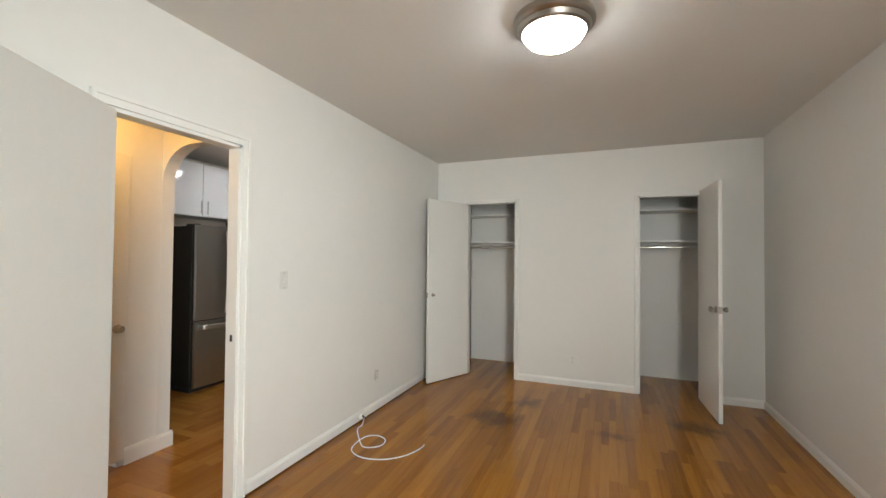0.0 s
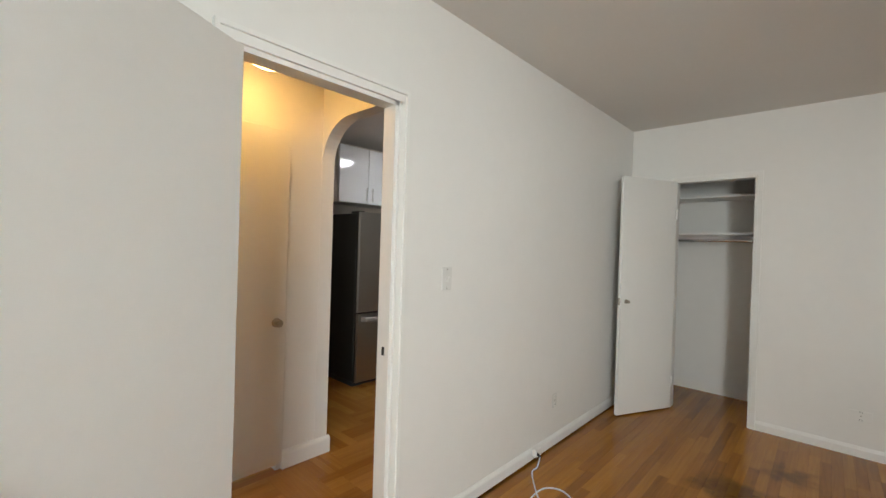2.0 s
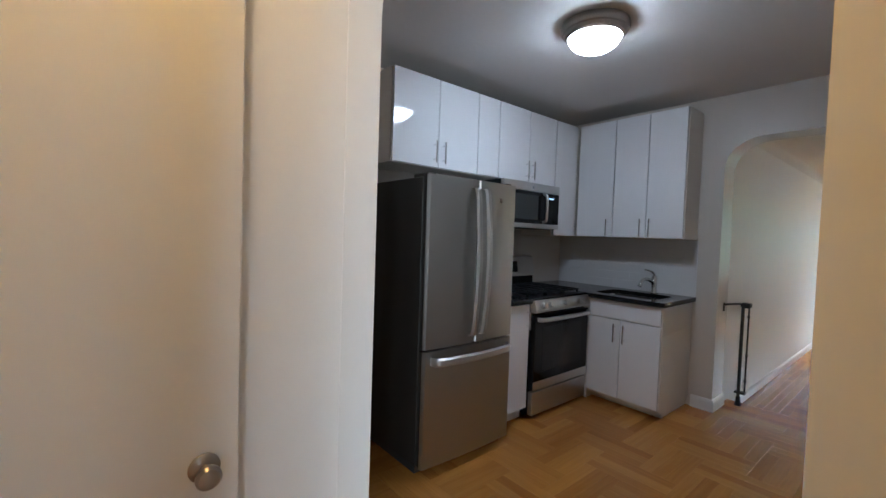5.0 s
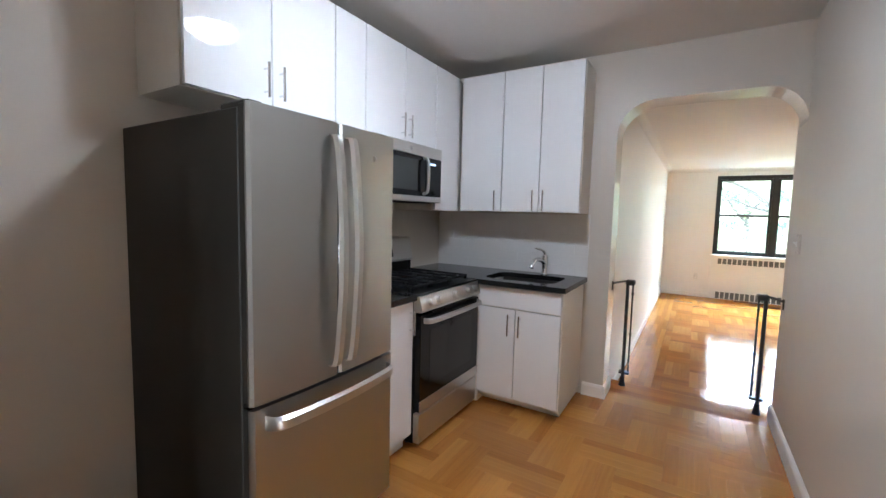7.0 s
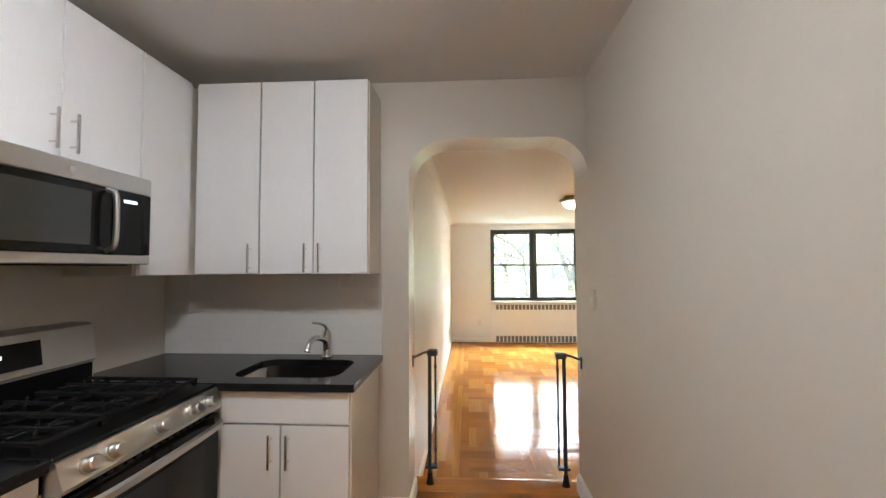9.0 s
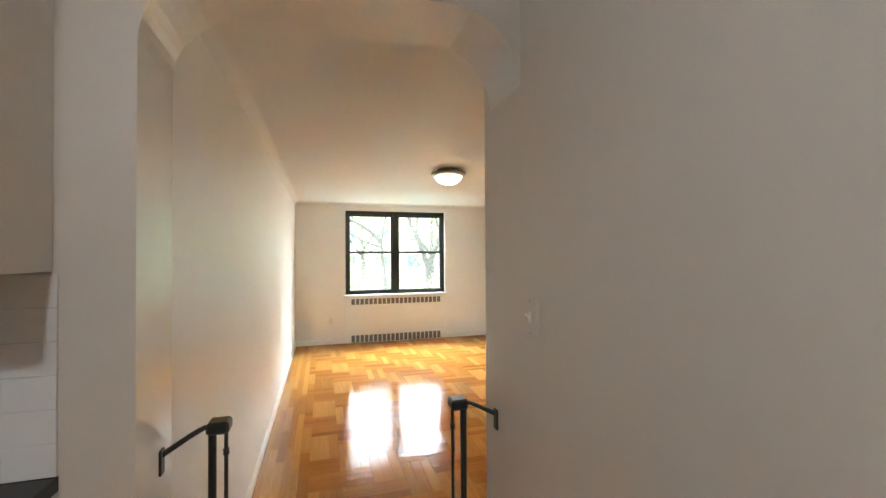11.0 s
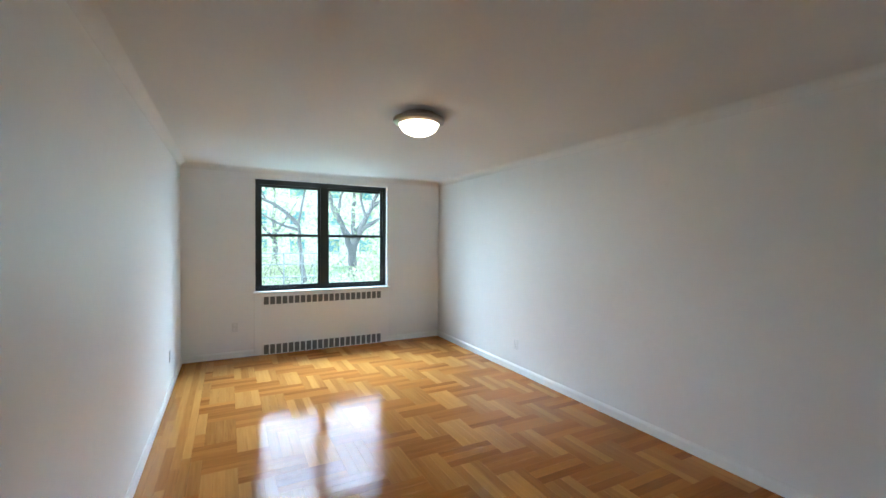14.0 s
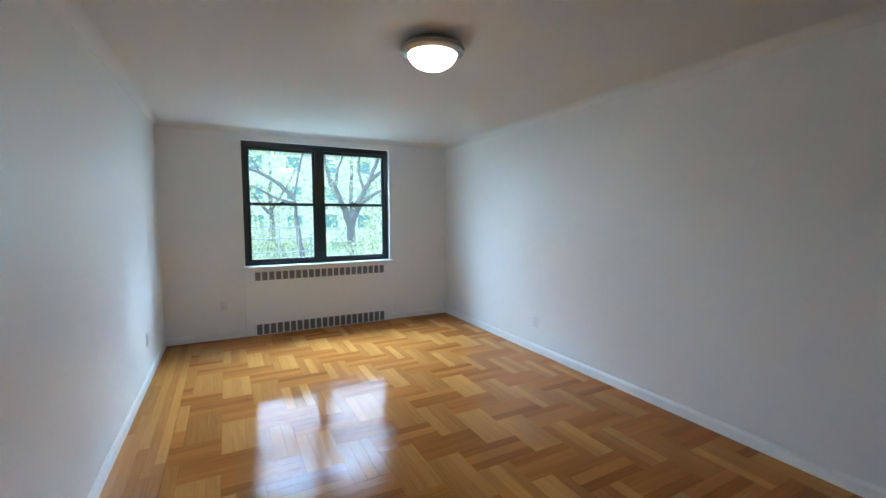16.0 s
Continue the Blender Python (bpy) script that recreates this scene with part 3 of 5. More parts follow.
def door_leaf(name, hinge, rz, width, height, label, knob_z=1.0, thick=0.035, knob_scale=1.0, edge_plate=True, z0=0.012, hinges=(0.25, 1.75)):
    """A flush painted door; it runs from its hinge along its own +x, faces its own -y and +y."""
    t = thing(name, (hinge[0], hinge[1], 0), label, "door", rz=rz)
    part("leaf", box(0, -thick / 2, z0, width, thick / 2, height, 0.003), DOORPAINT, t)
    for s in (-1, 1):
        part("knob", knob_mesh((width - 0.062, s * thick / 2, knob_z), (0, s, 0), knob_scale), NICKEL, t, "satin nickel knob", smooth=True)
    if edge_plate:
        part("latch_plate", box(width - 0.001, -0.013, knob_z - 0.03, width + 0.0015, 0.013, knob_z + 0.03, 0.0005), NICKEL, t, "steel latch plate")
    for z in hinges:
        part("hinge", rod((-0.004, thick / 2 + 0.004, z - 0.045), (-0.004, thick / 2 + 0.004, z + 0.045), 0.007), TRIM, t, "painted-over hinge")
    return t


door_leaf("bedroom_door", (BW + 0.03, DS + 0.02), -60.0, 0.755, DT - 0.02, "white flush bedroom door, standing wide open", 0.925, 0.038, hinges=())
door_leaf("closet_door", (C1L + 0.012, BN - 0.03), -115.5, 0.62, CT - 0.015, "white flush closet door, standing open against the wall", 0.98, 0.032, 0.55)
door_leaf("closet_door", (C2R - 0.012, BN - 0.03), -87.0, 0.60, CT + 0.02, "white flush closet door, standing open", 0.97, 0.032, 0.9)
hall_door = door_leaf("hall_closet_door", (HW + 0.0195, HDS + 0.006), 90.0, 2.305 - HDS - 0.006, 2.066, "cream-lit flush hall closet door, closed", 0.915, 0.038, 0.85, False, 0.05, ())


def closet_fittings(x0, x1):
    for z, depth in ((1.588, 0.42), (1.94, 0.36)):
        s = thing("closet_shelf", (x0, CB, z), "white painted wooden closet shelf", "shelf", "closet shelves")
        part("board", box(x0, CB - depth, z, x1, CB - 0.002, z + 0.02, 0.002), TRIM, s)
        part("cleat", box(x0 + 0.001, CB - depth, z - 0.05, x0 + 0.02, CB - 0.003, z - 0.001), TRIM, s)
        part("cleat", box(x1 - 0.02, CB - depth, z - 0.05, x1 - 0.001, CB - 0.003, z - 0.001), TRIM, s)
    r = thing("closet_rod", (x0, CB - 0.38, 1.532), "steel clothes rod under a closet shelf", "clothes rod", "closet rods")
    part("rod", rod((x0 + 0.004, CB - 0.36, 1.532), (x1 - 0.004, CB - 0.36, 1.532), 0.013, 16), CHROME, r, smooth=True)
    for x, d in ((x0 + 0.001, 1), (x1 - 0.001, -1)):
        part("flange", rod((x, CB - 0.36, 1.532), (x + d * 0.012, CB - 0.36, 1.532), 0.026, 16), NICKEL, r, smooth=True)


closet_fittings(BW + 0.062, -0.302)
closet_fittings(0.632, BE - 0.002)

for z in (0.62, 0.93, 1.24):
    cl = thing("shelf_cleat", (BE, 5.86, z), "short white painted wooden shelf cleat on the closet wall", "cleat", "closet shelf cleats")
    part("batten", box(BE - 0.022, 5.72, z, BE - 0.001, 6.04, z + 0.035, 0.003), TRIM, cl)


def plate(kind, p, n, label, w=0.072, h=0.117, e=0.0, cover=None):
    """A wall plate at p on a wall whose inward normal is n (a level axis): a switch or a double socket."""
    t = thing(kind, p, label, "light switch" if "switch" in kind else "socket", rz=0.001)
    t.rotation_euler = (0, 0, math.atan2(n[1], n[0]) + math.pi / 2)
    part("cover_plate", box(-w / 2, -0.006, -h / 2, w / 2, e, h / 2, 0.002), cover or PLATE, t)
    if "switch" in kind:
        part("bezel", box(-0.008, -0.0085, -0.016, 0.008, -0.006, 0.016, 0.0008), PLASTIC, t)
        bm = prism([(-0.0085, -0.006), (-0.022, 0.008), (-0.020, 0.013), (-0.0085, 0.006)], "x", -0.0045, 0.0045)
        part("toggle", bm, PLASTIC, t)
    else:
        for z in (0.028, -0.028):
            o = part("receptacle", rod((0, -0.0062, z), (0, -0.0085, z), 0.017, 20), PLASTIC, t, smooth=True)
            for x in (-0.0065, 0.0065):
                part("slot", box(x - 0.0012, -0.0092, z - 0.004, x + 0.0012, -0.0086, z + 0.006), DARK, o)
    for z in ((0.048, -0.048) if "switch" in kind else (0.0,)):
        part("screw", rod((0, -0.006, z), (0, -0.0072, z), 0.0035, 10), NICKEL, t)
    return t


plate("wall_switch", (BW, 2.66, 1.238), (1, 0), "white toggle light switch on the bedroom wall")
plate("wall_socket", (BW, 3.85, 0.32), (1, 0), "small white wall socket above the baseboard", 0.06, 0.10)
plate("wall_socket", (0.215, BN, 0.29), (0, -1), "painted-over wall socket on the closet wall", 0.115, 0.072, cover=PAINT)
# cover in the darkened wall paint, so its shade is in the colour
plate("kitchen_wall_switch", (KE - 0.008, 5.868, 1.25), (-1, 0), "white toggle light switch beside the arch", e=0.008, cover=DIMPAINT)
plate("wall_socket", (LE, 10.25, 0.19), (-1, 0), "white wall socket above the baseboard")
plate("wall_socket", (LW, 11.23, 0.24), (1, 0), "white wall socket above the baseboard")
plate("wall_socket", (-2.03, LN, 0.265), (0, -1), "painted-over wall socket under the window wall")

box_t = thing("cable_outlet", (BW + 0.013, 3.575, 0.0), "small white cable outlet box on the baseboard", "cable outlet")
part("housing", box(BW + 0.0135, 3.54, 0.025, BW + 0.047, 3.61, 0.08, 0.004), PLASTIC, box_t)
part("connector", rod((BW + 0.047, 3.555, 0.05), (BW + 0.075, 3.54, 0.045), 0.008), BLACKPAINT, box_t, "black coaxial plug")
line = curve([(BW + 0.075, 3.54, 0.045), (-1.31, 3.48, 0.008), (-1.3, 3.4, 0.004), (-1.155, 3.215, 0.004), (-1.075, 3.155, 0.004), (-0.985, 3.215, 0.004), (-0.995, 3.315, 0.005), (-1.085, 3.355, 0.007), (-1.155, 3.295, 0.012), (-1.165, 3.175, 0.01), (-1.135, 3.075, 0.004), (-1.015, 3.015, 0.004), (-0.865, 3.045, 0.004), (-0.745, 3.155, 0.004), (-0.69, 3.295, 0.006), (-0.685, 3.345, 0.012)])
cable = solid("coaxial_cable", tube(line, 0.0042, 8), CABLEW, "white coaxial cable lying in a loop on the floor", "cable", kind="thing", smooth=True)


# ---- kitchen ----
def bar_handle(p, axis, length, out, parent, r=0.006, stand=0.032):
    """A round bar pull: centre p on the door's face, along axis, standing off along out."""
    a, o, c = Vector(axis), Vector(out), Vector(p)
    h = part("handle", rod(c + o * stand - a * length / 2, c + o * stand + a * length / 2, r, 12), CHROME, parent, "brushed steel bar handle", smooth=True)
    for s in (-1, 1):
        part("post", rod(c + a * s * length * 0.33, c + o * stand + a * s * length * 0.33, r * 0.75, 10), CHROME, h if parent.parent is None else parent, smooth=True)


def cabinet(name, x0, y0, z0, x1, y1, z1, face, doors, label, group, gap=0.0032, body_top=None):
    """A carcass with lacquered doors. face: 'x' (doors on the x1 side) or 'y' (doors on the y0 side).
    doors: (u0, u1, v0, v1, handle u or None, handle v, handle axis)."""
    t = thing(name, ((x0 + x1) / 2, (y0 + y1) / 2, z0), label, "cabinet", group)
    d = 0.019
    if face == "x":
        part("body", box(x0, y0, z0, x1 - d - 0.012, y1, z1, 0.001), CABSIDE, t)
    else:
        part("body", box(x0, y0 + d + 0.012, z0, x1, y1, body_top or z1, 0.001), CABSIDE, t)
    for u0, u1, v0, v1, hu, hv, ax in doors:
        if face == "x":
            o = part("door", box(x1 - d, u0 + gap, v0 + gap, x1, u1 - gap, v1 - gap, 0.0015), CABWHITE, t, "glossy white door")
            if hu is not None:
                bar_handle((x1, hu, hv), (0, 0, 1), 0.15, (1, 0, 0), o)
        else:
            o = part("door", box(u0 + gap, y0, v0 + gap, u1 - gap, y0 + d, v1 - gap, 0.0015), CABWHITE, t, "glossy white door")
            if hu is not None:
                bar_handle((hu, y0, hv), (0, 0, 1), 0.15, (0, -1, 0), o)
    return t


UF = -3.76
G = "white kitchen wall cabinets"
cabinet("wall_cabinet", KW + 0.002, 3.527, 1.84, UF, 4.289, 2.45, "x", [(3.527, 3.908, 1.84, 2.45, 3.868, 1.945, 0), (3.908, 4.289, 1.84, 2.45, 3.948, 1.945, 0)], "glossy white double wall cabinet above the fridge", G)
cabinet("wall_cabinet", KW + 0.002, 4.291, 1.84, UF, 4.524, 2.45, "x", [(4.291, 4.524, 1.84, 2.45, None, 0, 0)], "narrow glossy white wall cabinet", G)
cabinet("wall_cabinet", KW + 0.002, 4.526, 1.842, UF, 5.283, 2.45, "x", [(4.526, 4.905, 1.842, 2.45, 4.866, 1.945, 0), (4.905, 5.283, 1.842, 2.45, 4.944, 1.945, 0)], "glossy white double wall cabinet above the microwave", G)
cabinet("wall_cabinet", KW + 0.002, 5.285, 1.404, UF, 5.944, 2.45, "x", [(5.285, 5.626, 1.404, 2.45, None, 0, 0)], "tall glossy white corner wall cabinet", G)
cabinet("wall_cabinet", UF + 0.004, 5.63, 1.404, -3.38, 5.944, 2.45, "y", [(-3.735, -3.38, 1.404, 2.45, -3.425, 1.49, 0)], "tall glossy white single wall cabinet", G)
cabinet("wall_cabinet", -3.378, 5.63, 1.404, -2.79, 5.944, 2.45, "y", [(-3.378, -3.084, 1.404, 2.45, -3.122, 1.49, 0), (-3.084, -2.79, 1.404, 2.45, -3.046, 1.49, 0)], "tall glossy white double wall cabinet", G)
# base cabinets and worktops
base = cabinet("base_cabinet", -3.40, 5.345, 0.055, -2.80, 5.944, 0.883, "y",
               [(-3.40, -2.802, 0.732, 0.88, None, 0, 0), (-3.40, -3.118, 0.085, 0.73, -3.16, 0.62, 0), (-3.118, -2.802, 0.085, 0.73, -3.08, 0.62, 0)], "white sink base cabinet with two doors", "white kitchen base cabinets", body_top=0.66)
part("side_panel", box(-2.818, 5.366, 0.661, -2.80, 5.944, 0.883), CABSIDE, base)
part("front_rail", box(-3.40, 5.366, 0.661, -2.819, 5.385, 0.883), CABSIDE, base)
part("plinth", box(-3.40, 5.46, 0, -2.815, 5.944, 0.054), CABSIDE, base)
part("corner_filler", box(-3.40, 5.944, 0.0, KW + 0.002, 5.36, 0.88), CABSIDE, base)
base2 = cabinet("base_cabinet", KW + 0.002, 4.20, 0.085, -3.43, 4.572, 0.883, "x", [(4.20, 4.572, 0.09, 0.88, 4.54, 0.77, 0)], "narrow white base cabinet between fridge and range", "white kitchen base cabinets")
part("plinth", box(KW + 0.002, 4.20, 0, -3.49, 4.572, 0.084), CABSIDE, base2)

SX0, SX1, SY0, SY1 = -3.42, -2.89, 5.425, 5.81


def rounded(x0, y0, x1, y1, r, n=6):
    return arc(x1 - r, y1 - r, r, 0, 90, n) + arc(x0 + r, y1 - r, r, 90, 180, n) + arc(x0 + r, y0 + r, r, 180, 270, n) + arc(x1 - r, y0 + r, r, 270, 360, n)


def slab_with_hole(x0, y0, x1, y1, hole, z0, z1):
    """A slab with one hole, as a ring of faces between outline and hole."""
    bm = bmesh.new()
    n = len(hole)
    cx, cy = sum(p[0] for p in hole) / n, sum(p[1] for p in hole) / n
    outer = []
    for u, v in hole:
        dx, dy = u - cx, v - cy
        k = min([(x1 - cx) / dx if dx > 1e-9 else 1e9, (x0 - cx) / dx if dx < -1e-9 else 1e9, (y1 - cy) / dy if dy > 1e-9 else 1e9, (y0 - cy) / dy if dy < -1e-9 else 1e9])
        outer.append((cx + dx * k, cy + dy * k))
    for q in ((x0, y0), (x1, y0), (x1, y1), (x0, y1)):
        j = min(range(n), key=lambda i: (outer[i][0] - q[0]) ** 2 + (outer[i][1] - q[1]) ** 2)
        outer[j] = q
    ring = []
    for z in (z0, z1):
        ring.append(([bm.verts.new((*p, z)) for p in hole], [bm.verts.new((*p, z)) for p in outer]))
    for i in range(n):
        j = (i + 1) % n
        for h, o in ring:
            bm.faces.new([h[i], h[j], o[j], o[i]])
        bm.faces.new([ring[0][0][i], ring[0][0][j], ring[1][0][j], ring[1][0][i]])
        bm.faces.new([ring[0][1][i], ring[0][1][j], ring[1][1][j], ring[1][1][i]])
    return bm


sink_line = rounded(SX0, SY0, SX1, SY1, 0.09, 8)
top = thing("worktop", (-3.2, 5.64, 0.885), "polished black stone worktop with a cut-out for the sink", "worktop")
part("slab", slab_with_hole(KW + 0.002, 5.318, -2.775, 5.944, sink_line, 0.885, 0.92), GRANITE, top)
top2 = thing("worktop", (-3.78, 4.38, 0.885), "narrow black stone worktop beside the range", "worktop")
part("slab", box(KW + 0.002, 4.20, 0.885, -3.405, 4.574, 0.92, 0.003), GRANITE, top2)

sink = thing("kitchen_sink", (-3.13, 5.63, 0.70), "undermounted stainless steel kitchen sink", "sink")
bm = bmesh.new()
rings = []
for grow, z in ((0.012, 0.884), (0.004, 0.884), (0.0, 0.86), (-0.012, 0.72), (-0.04, 0.705)):
    rings.append([bm.verts.new((x, y, z)) for x, y in rounded(SX0 - grow, SY0 - grow, SX1 + grow, SY1 + grow, 0.09, 8)])
for a, b in zip(rings, rings[1:]):
    for k in range(len(a)):
        bm.faces.new([a[k], a[(k + 1) % len(a)], b[(k + 1) % len(a)], b[k]])
bm.faces.new(rings[-1])
part("basin", bm, mat("worn_basin_steel", (0.07, 0.068, 0.065), 0.32, 1.0, grain=0.1, grain_scale=40, rough_var=0.08), sink, "brushed steel basin", smooth=True)
part("drain", lathe([(0, 0.002), (0.03, 0.002), (0.042, 0.004), (0.044, 0.0)], (-3.13, 5.63, 0.705), 24), CHROME, sink, "chrome drain", smooth=True)

tap = thing("kitchen_faucet", (-3.09, 5.872, 0.92), "chrome single-lever kitchen faucet with curved spout", "faucet")
FX, FY = -3.09, 5.872
part("base", lathe([(0, 0), (0.030, 0), (0.030, 0.006), (0.024, 0.014), (0.0215, 0.05), (0.024, 0.09), (0.025, 0.135), (0.019, 0.155), (0, 0.160)], (FX, FY, 0.92)), CHROME, tap, smooth=True)
part("spout", tube(curve([(FX, FY, 1.005), (FX - 0.015, FY - 0.05, 1.035), (FX - 0.03, FY - 0.11, 1.045), (FX - 0.042, FY - 0.155, 1.025), (FX - 0.048, FY - 0.175, 0.985)]), lambda u: 0.017 - 0.003 * u + 0.004 * max(0, u - 0.8) / 0.2, 14), CHROME, tap, smooth=True)
part("lever", tube(curve([(FX, FY, 1.075), (FX - 0.005, FY - 0.012, 1.10), (FX - 0.025, FY - 0.04, 1.118), (FX - 0.06, FY - 0.075, 1.128)]), lambda u: 0.012 - 0.006 * u, 12), CHROME, tap, smooth=True)

# tiled splash behind the worktop
splash = thing("tile_backsplash", (-3.45, KN, 0.92), "white glossy wall tiles between worktop and cabinets", "backsplash")
TH = 0.0795
for row in range(6):
    z0 = 0.921 + row * TH
    x = KW + 0.009 - (0.155 if row % 2 else 0)
    while x < -2.80:
        xa, x1 = max(x, KW + 0.009), min(x + 0.31, -2.777)
        if x1 - xa > 0.01:
            part("tile", box(xa + 0.0003, KN - 0.008, z0 + 0.0003, x1 - 0.0003, KN - 0.0005, z0 + TH - 0.0003, 0.0006), TILE, splash)
        x += 0.31


# refrigerator
def bowed_door(y0, y1, z0, z1, xb, xf, bow, n=10, edge=0.012):
    """A fridge door whose front bows gently, with rounded upright edges."""
    line = [(xb, y0)]
    ys = [y0 + (y1 - y0) * k / n for k in range(n + 1)]
    front = []
    for y in ys:
        u = (y - (FRY0 + FRY1) / 2) / ((FRY1 - FRY0) / 2)
        front.append((xf - bow * u * u, y))
    front[0] = (front[0][0] - edge, y0)
    front.insert(1, (front[1][0] - 0.002, y0 + edge * 0.8))
    front[-1] = (front[-1][0] - edge, y1)
    front.insert(-1, (front[-2][0] - 0.002, y1 - edge * 0.8))
    return prism(line + front + [(xb, y1)], "z", z0, z1)


FRY0, FRY1, FRT = 3.462, 4.182, 1.708
fridge = thing("refrigerator", (-3.7, 3.82, 0.0), "stainless french-door refrigerator with bottom freezer", "refrigerator")
part("cabinet_body", box(KW + 0.006, FRY0 + 0.004, 0.05, -3.335, FRY1 - 0.004, FRT - 0.012, 0.004), FRIDGESIDE, fridge, "dark grey enamelled side")
part("base_grille", box(-3.9, FRY0 + 0.02, 0.0, -3.36, FRY1 - 0.02, 0.05), DARK, fridge)
MID = 3.835
dl = part("fridge_door", bowed_door(FRY0, MID - 0.003, 0.735, FRT, -3.296, -3.262, 0.014), STEEL, fridge, "brushed steel door", smooth=True)
dr = part("fridge_door", bowed_door(MID + 0.003, FRY1, 0.735, FRT, -3.296, -3.262, 0.014), STEEL, fridge, "brushed steel door", smooth=True)
dz = part("freezer_drawer", bowed_door(FRY0, FRY1, 0.06, 0.722, -3.296, -3.262, 0.014), STEEL, fridge, "brushed steel freezer drawer", smooth=True)

for o, y0, y1, z0, z1 in ((dl, FRY0, MID - 0.003, 0.735, FRT), (dr, MID + 0.003, FRY1, 0.735, FRT), (dz, FRY0, FRY1, 0.06, 0.722)):
    part("door_liner", box(-3.331, y0 + 0.003, z0 + 0.003, -3.297, y1 - 0.003, z1 - 0.003, 0.003), FRIDGESIDE, o, "dark grey door edge")

# added dark strip that stands for the shade in the door gap
part("door_gap_shade", box(-3.332, MID - 0.0028, 0.737, -3.272, MID + 0.0028, FRT - 0.002), GAPSHADE, fridge, "dark strip for the shade in the gap between the doors")


def strap(path, width_dir, w, thick_dir, th):
    """A flat bowed bar along a path."""
    bm = bmesh.new()
    rings = []
    wd, td = Vector(width_dir), Vector(thick_dir)
    for p in path:
        p = Vector(p)
        rings.append([bm.verts.new(p + wd * a * w / 2 + td * b * th / 2) for a, b in ((-1, -0.5), (-0.6, 1), (0.6, 1), (1, -0.5), (0.6, -1), (-0.6, -1))])
    for a, b in zip(rings, rings[1:]):
        for k in range(6):
            bm.faces.new([a[k], a[(k + 1) % 6], b[(k + 1) % 6], b[k]])
    bm.faces.new(rings[0][::-1])
    bm.faces.new(rings[-1])
    return bm


for o, y in ((dl, MID - 0.040), (dr, MID + 0.040)):
    path = curve([(-3.266, y, 0.785), (-3.232, y, 0.80), (-3.212, y, 0.95), (-3.198, y, 1.22), (-3.212, y, 1.49), (-3.232, y, 1.642), (-3.266, y, 1.657)], 6)
    part("handle", strap(path, (0, 1, 0), 0.040, (1, 0, 0), 0.020), STEELH, o, "curved steel handle", smooth=True)
path = curve([(-3.268, FRY0 + 0.045, 0.668), (-3.222, FRY0 + 0.075, 0.668), (-3.205, FRY0 + 0.2, 0.668), (-3.198, 3.822, 0.668), (-3.205, FRY1 - 0.2, 0.668), (-3.222, FRY1 - 0.075, 0.668), (-3.268, FRY1 - 0.045, 0.668)], 6)
part("handle", strap(path, (0, 0, 1), 0.050, (1, 0, 0), 0.020), STEELH, dz, "curved steel drawer handle", smooth=True)
for y in (FRY0 + 0.045, FRY1 - 0.045):
    part("hinge_cover", box(-3.45, y - 0.028, FRT - 0.013, -3.30, y + 0.028, FRT + 0.012, 0.006), FRIDGESIDE, fridge, "grey plastic hinge cover")
part("badge", rod((-3.2705, 4.03, 1.60), (-3.2665, 4.03, 1.60), 0.012, 16), CHROME, dr)

# gas range
RY0, RY1, RF = 4.58, 5.312, -3.385
rng = thing("gas_range", (-3.75, 4.95, 0.0), "stainless gas range with black cooktop and oven door", "stove")
part("range_body", box(-4.10, RY0, 0.03, RF - 0.045, RY1, 0.90, 0.003), BLACKENAMEL, rng, "black enamelled sides")
for x in (-4.05, -3.5):
    for y in (RY0 + 0.05, RY1 - 0.05):
        part("foot", rod((x, y, 0), (x, y, 0.032), 0.016, 12), BLACKPAINT, rng)
part("cooktop", box(-4.08, RY0 - 0.002, 0.90, RF - 0.02, RY1 + 0.002, 0.918, 0.006), BLACKENAMEL, rng, "glossy black cooktop")
panel = part("control_panel", prism([(RF - 0.05, 0.815), (RF + 0.004, 0.815), (RF + 0.012, 0.83), (RF - 0.012, 0.905), (RF - 0.05, 0.912)], "y", RY0, RY1), STEELH, rng, "steel control panel")
pan_d = Vector((0.95, 0, 0.30)).normalized()
for k, y in enumerate((RY0 + 0.085, RY0 + 0.175, RY0 + 0.37, RY0 + 0.555, RY0 + 0.65)):
    m = Matrix.Translation((RF - 0.001, y, 0.864)) @ pan_d.to_track_quat("Z", "Y").to_matrix().to_4x4()
    kn = part("knob", lathe([(0, 0), (0.029, 0), (0.029, 0.005), (0.023, 0.007), (0.0215, 0.030), (0.018, 0.034), (0, 0.034)], (0, 0, 0), 24, None, m), STEELH, panel, "steel burner knob", smooth=True)
oven = part("oven_door", box(RF - 0.045, RY0 + 0.002, 0.225, RF, RY1 - 0.002, 0.795, 0.004), BLACKGLASS, rng, "black glass oven door")
part("door_trim", box(RF - 0.002, RY0 + 0.002, 0.226, RF + 0.004, RY1 - 0.002, 0.292, 0.001), STEELH, oven, "steel strip")
part("oven_window", box(RF, RY0 + 0.10, 0.36, RF + 0.0015, RY1 - 0.10, 0.70, 0.0005), mat("smoked_glass", (0.02, 0.02, 0.02), 0.12, spec=0.3, grain=0.2, grain_scale=300), oven, "smoked glass window")
path = curve([(RF, RY0 + 0.03, 0.765), (RF + 0.04, RY0 + 0.05, 0.765), (RF + 0.052, RY0 + 0.15, 0.765), (RF + 0.056, 4.946, 0.765), (RF + 0.052, RY1 - 0.15, 0.765), (RF + 0.04, RY1 - 0.05, 0.765), (RF, RY1 - 0.03, 0.765)], 6)
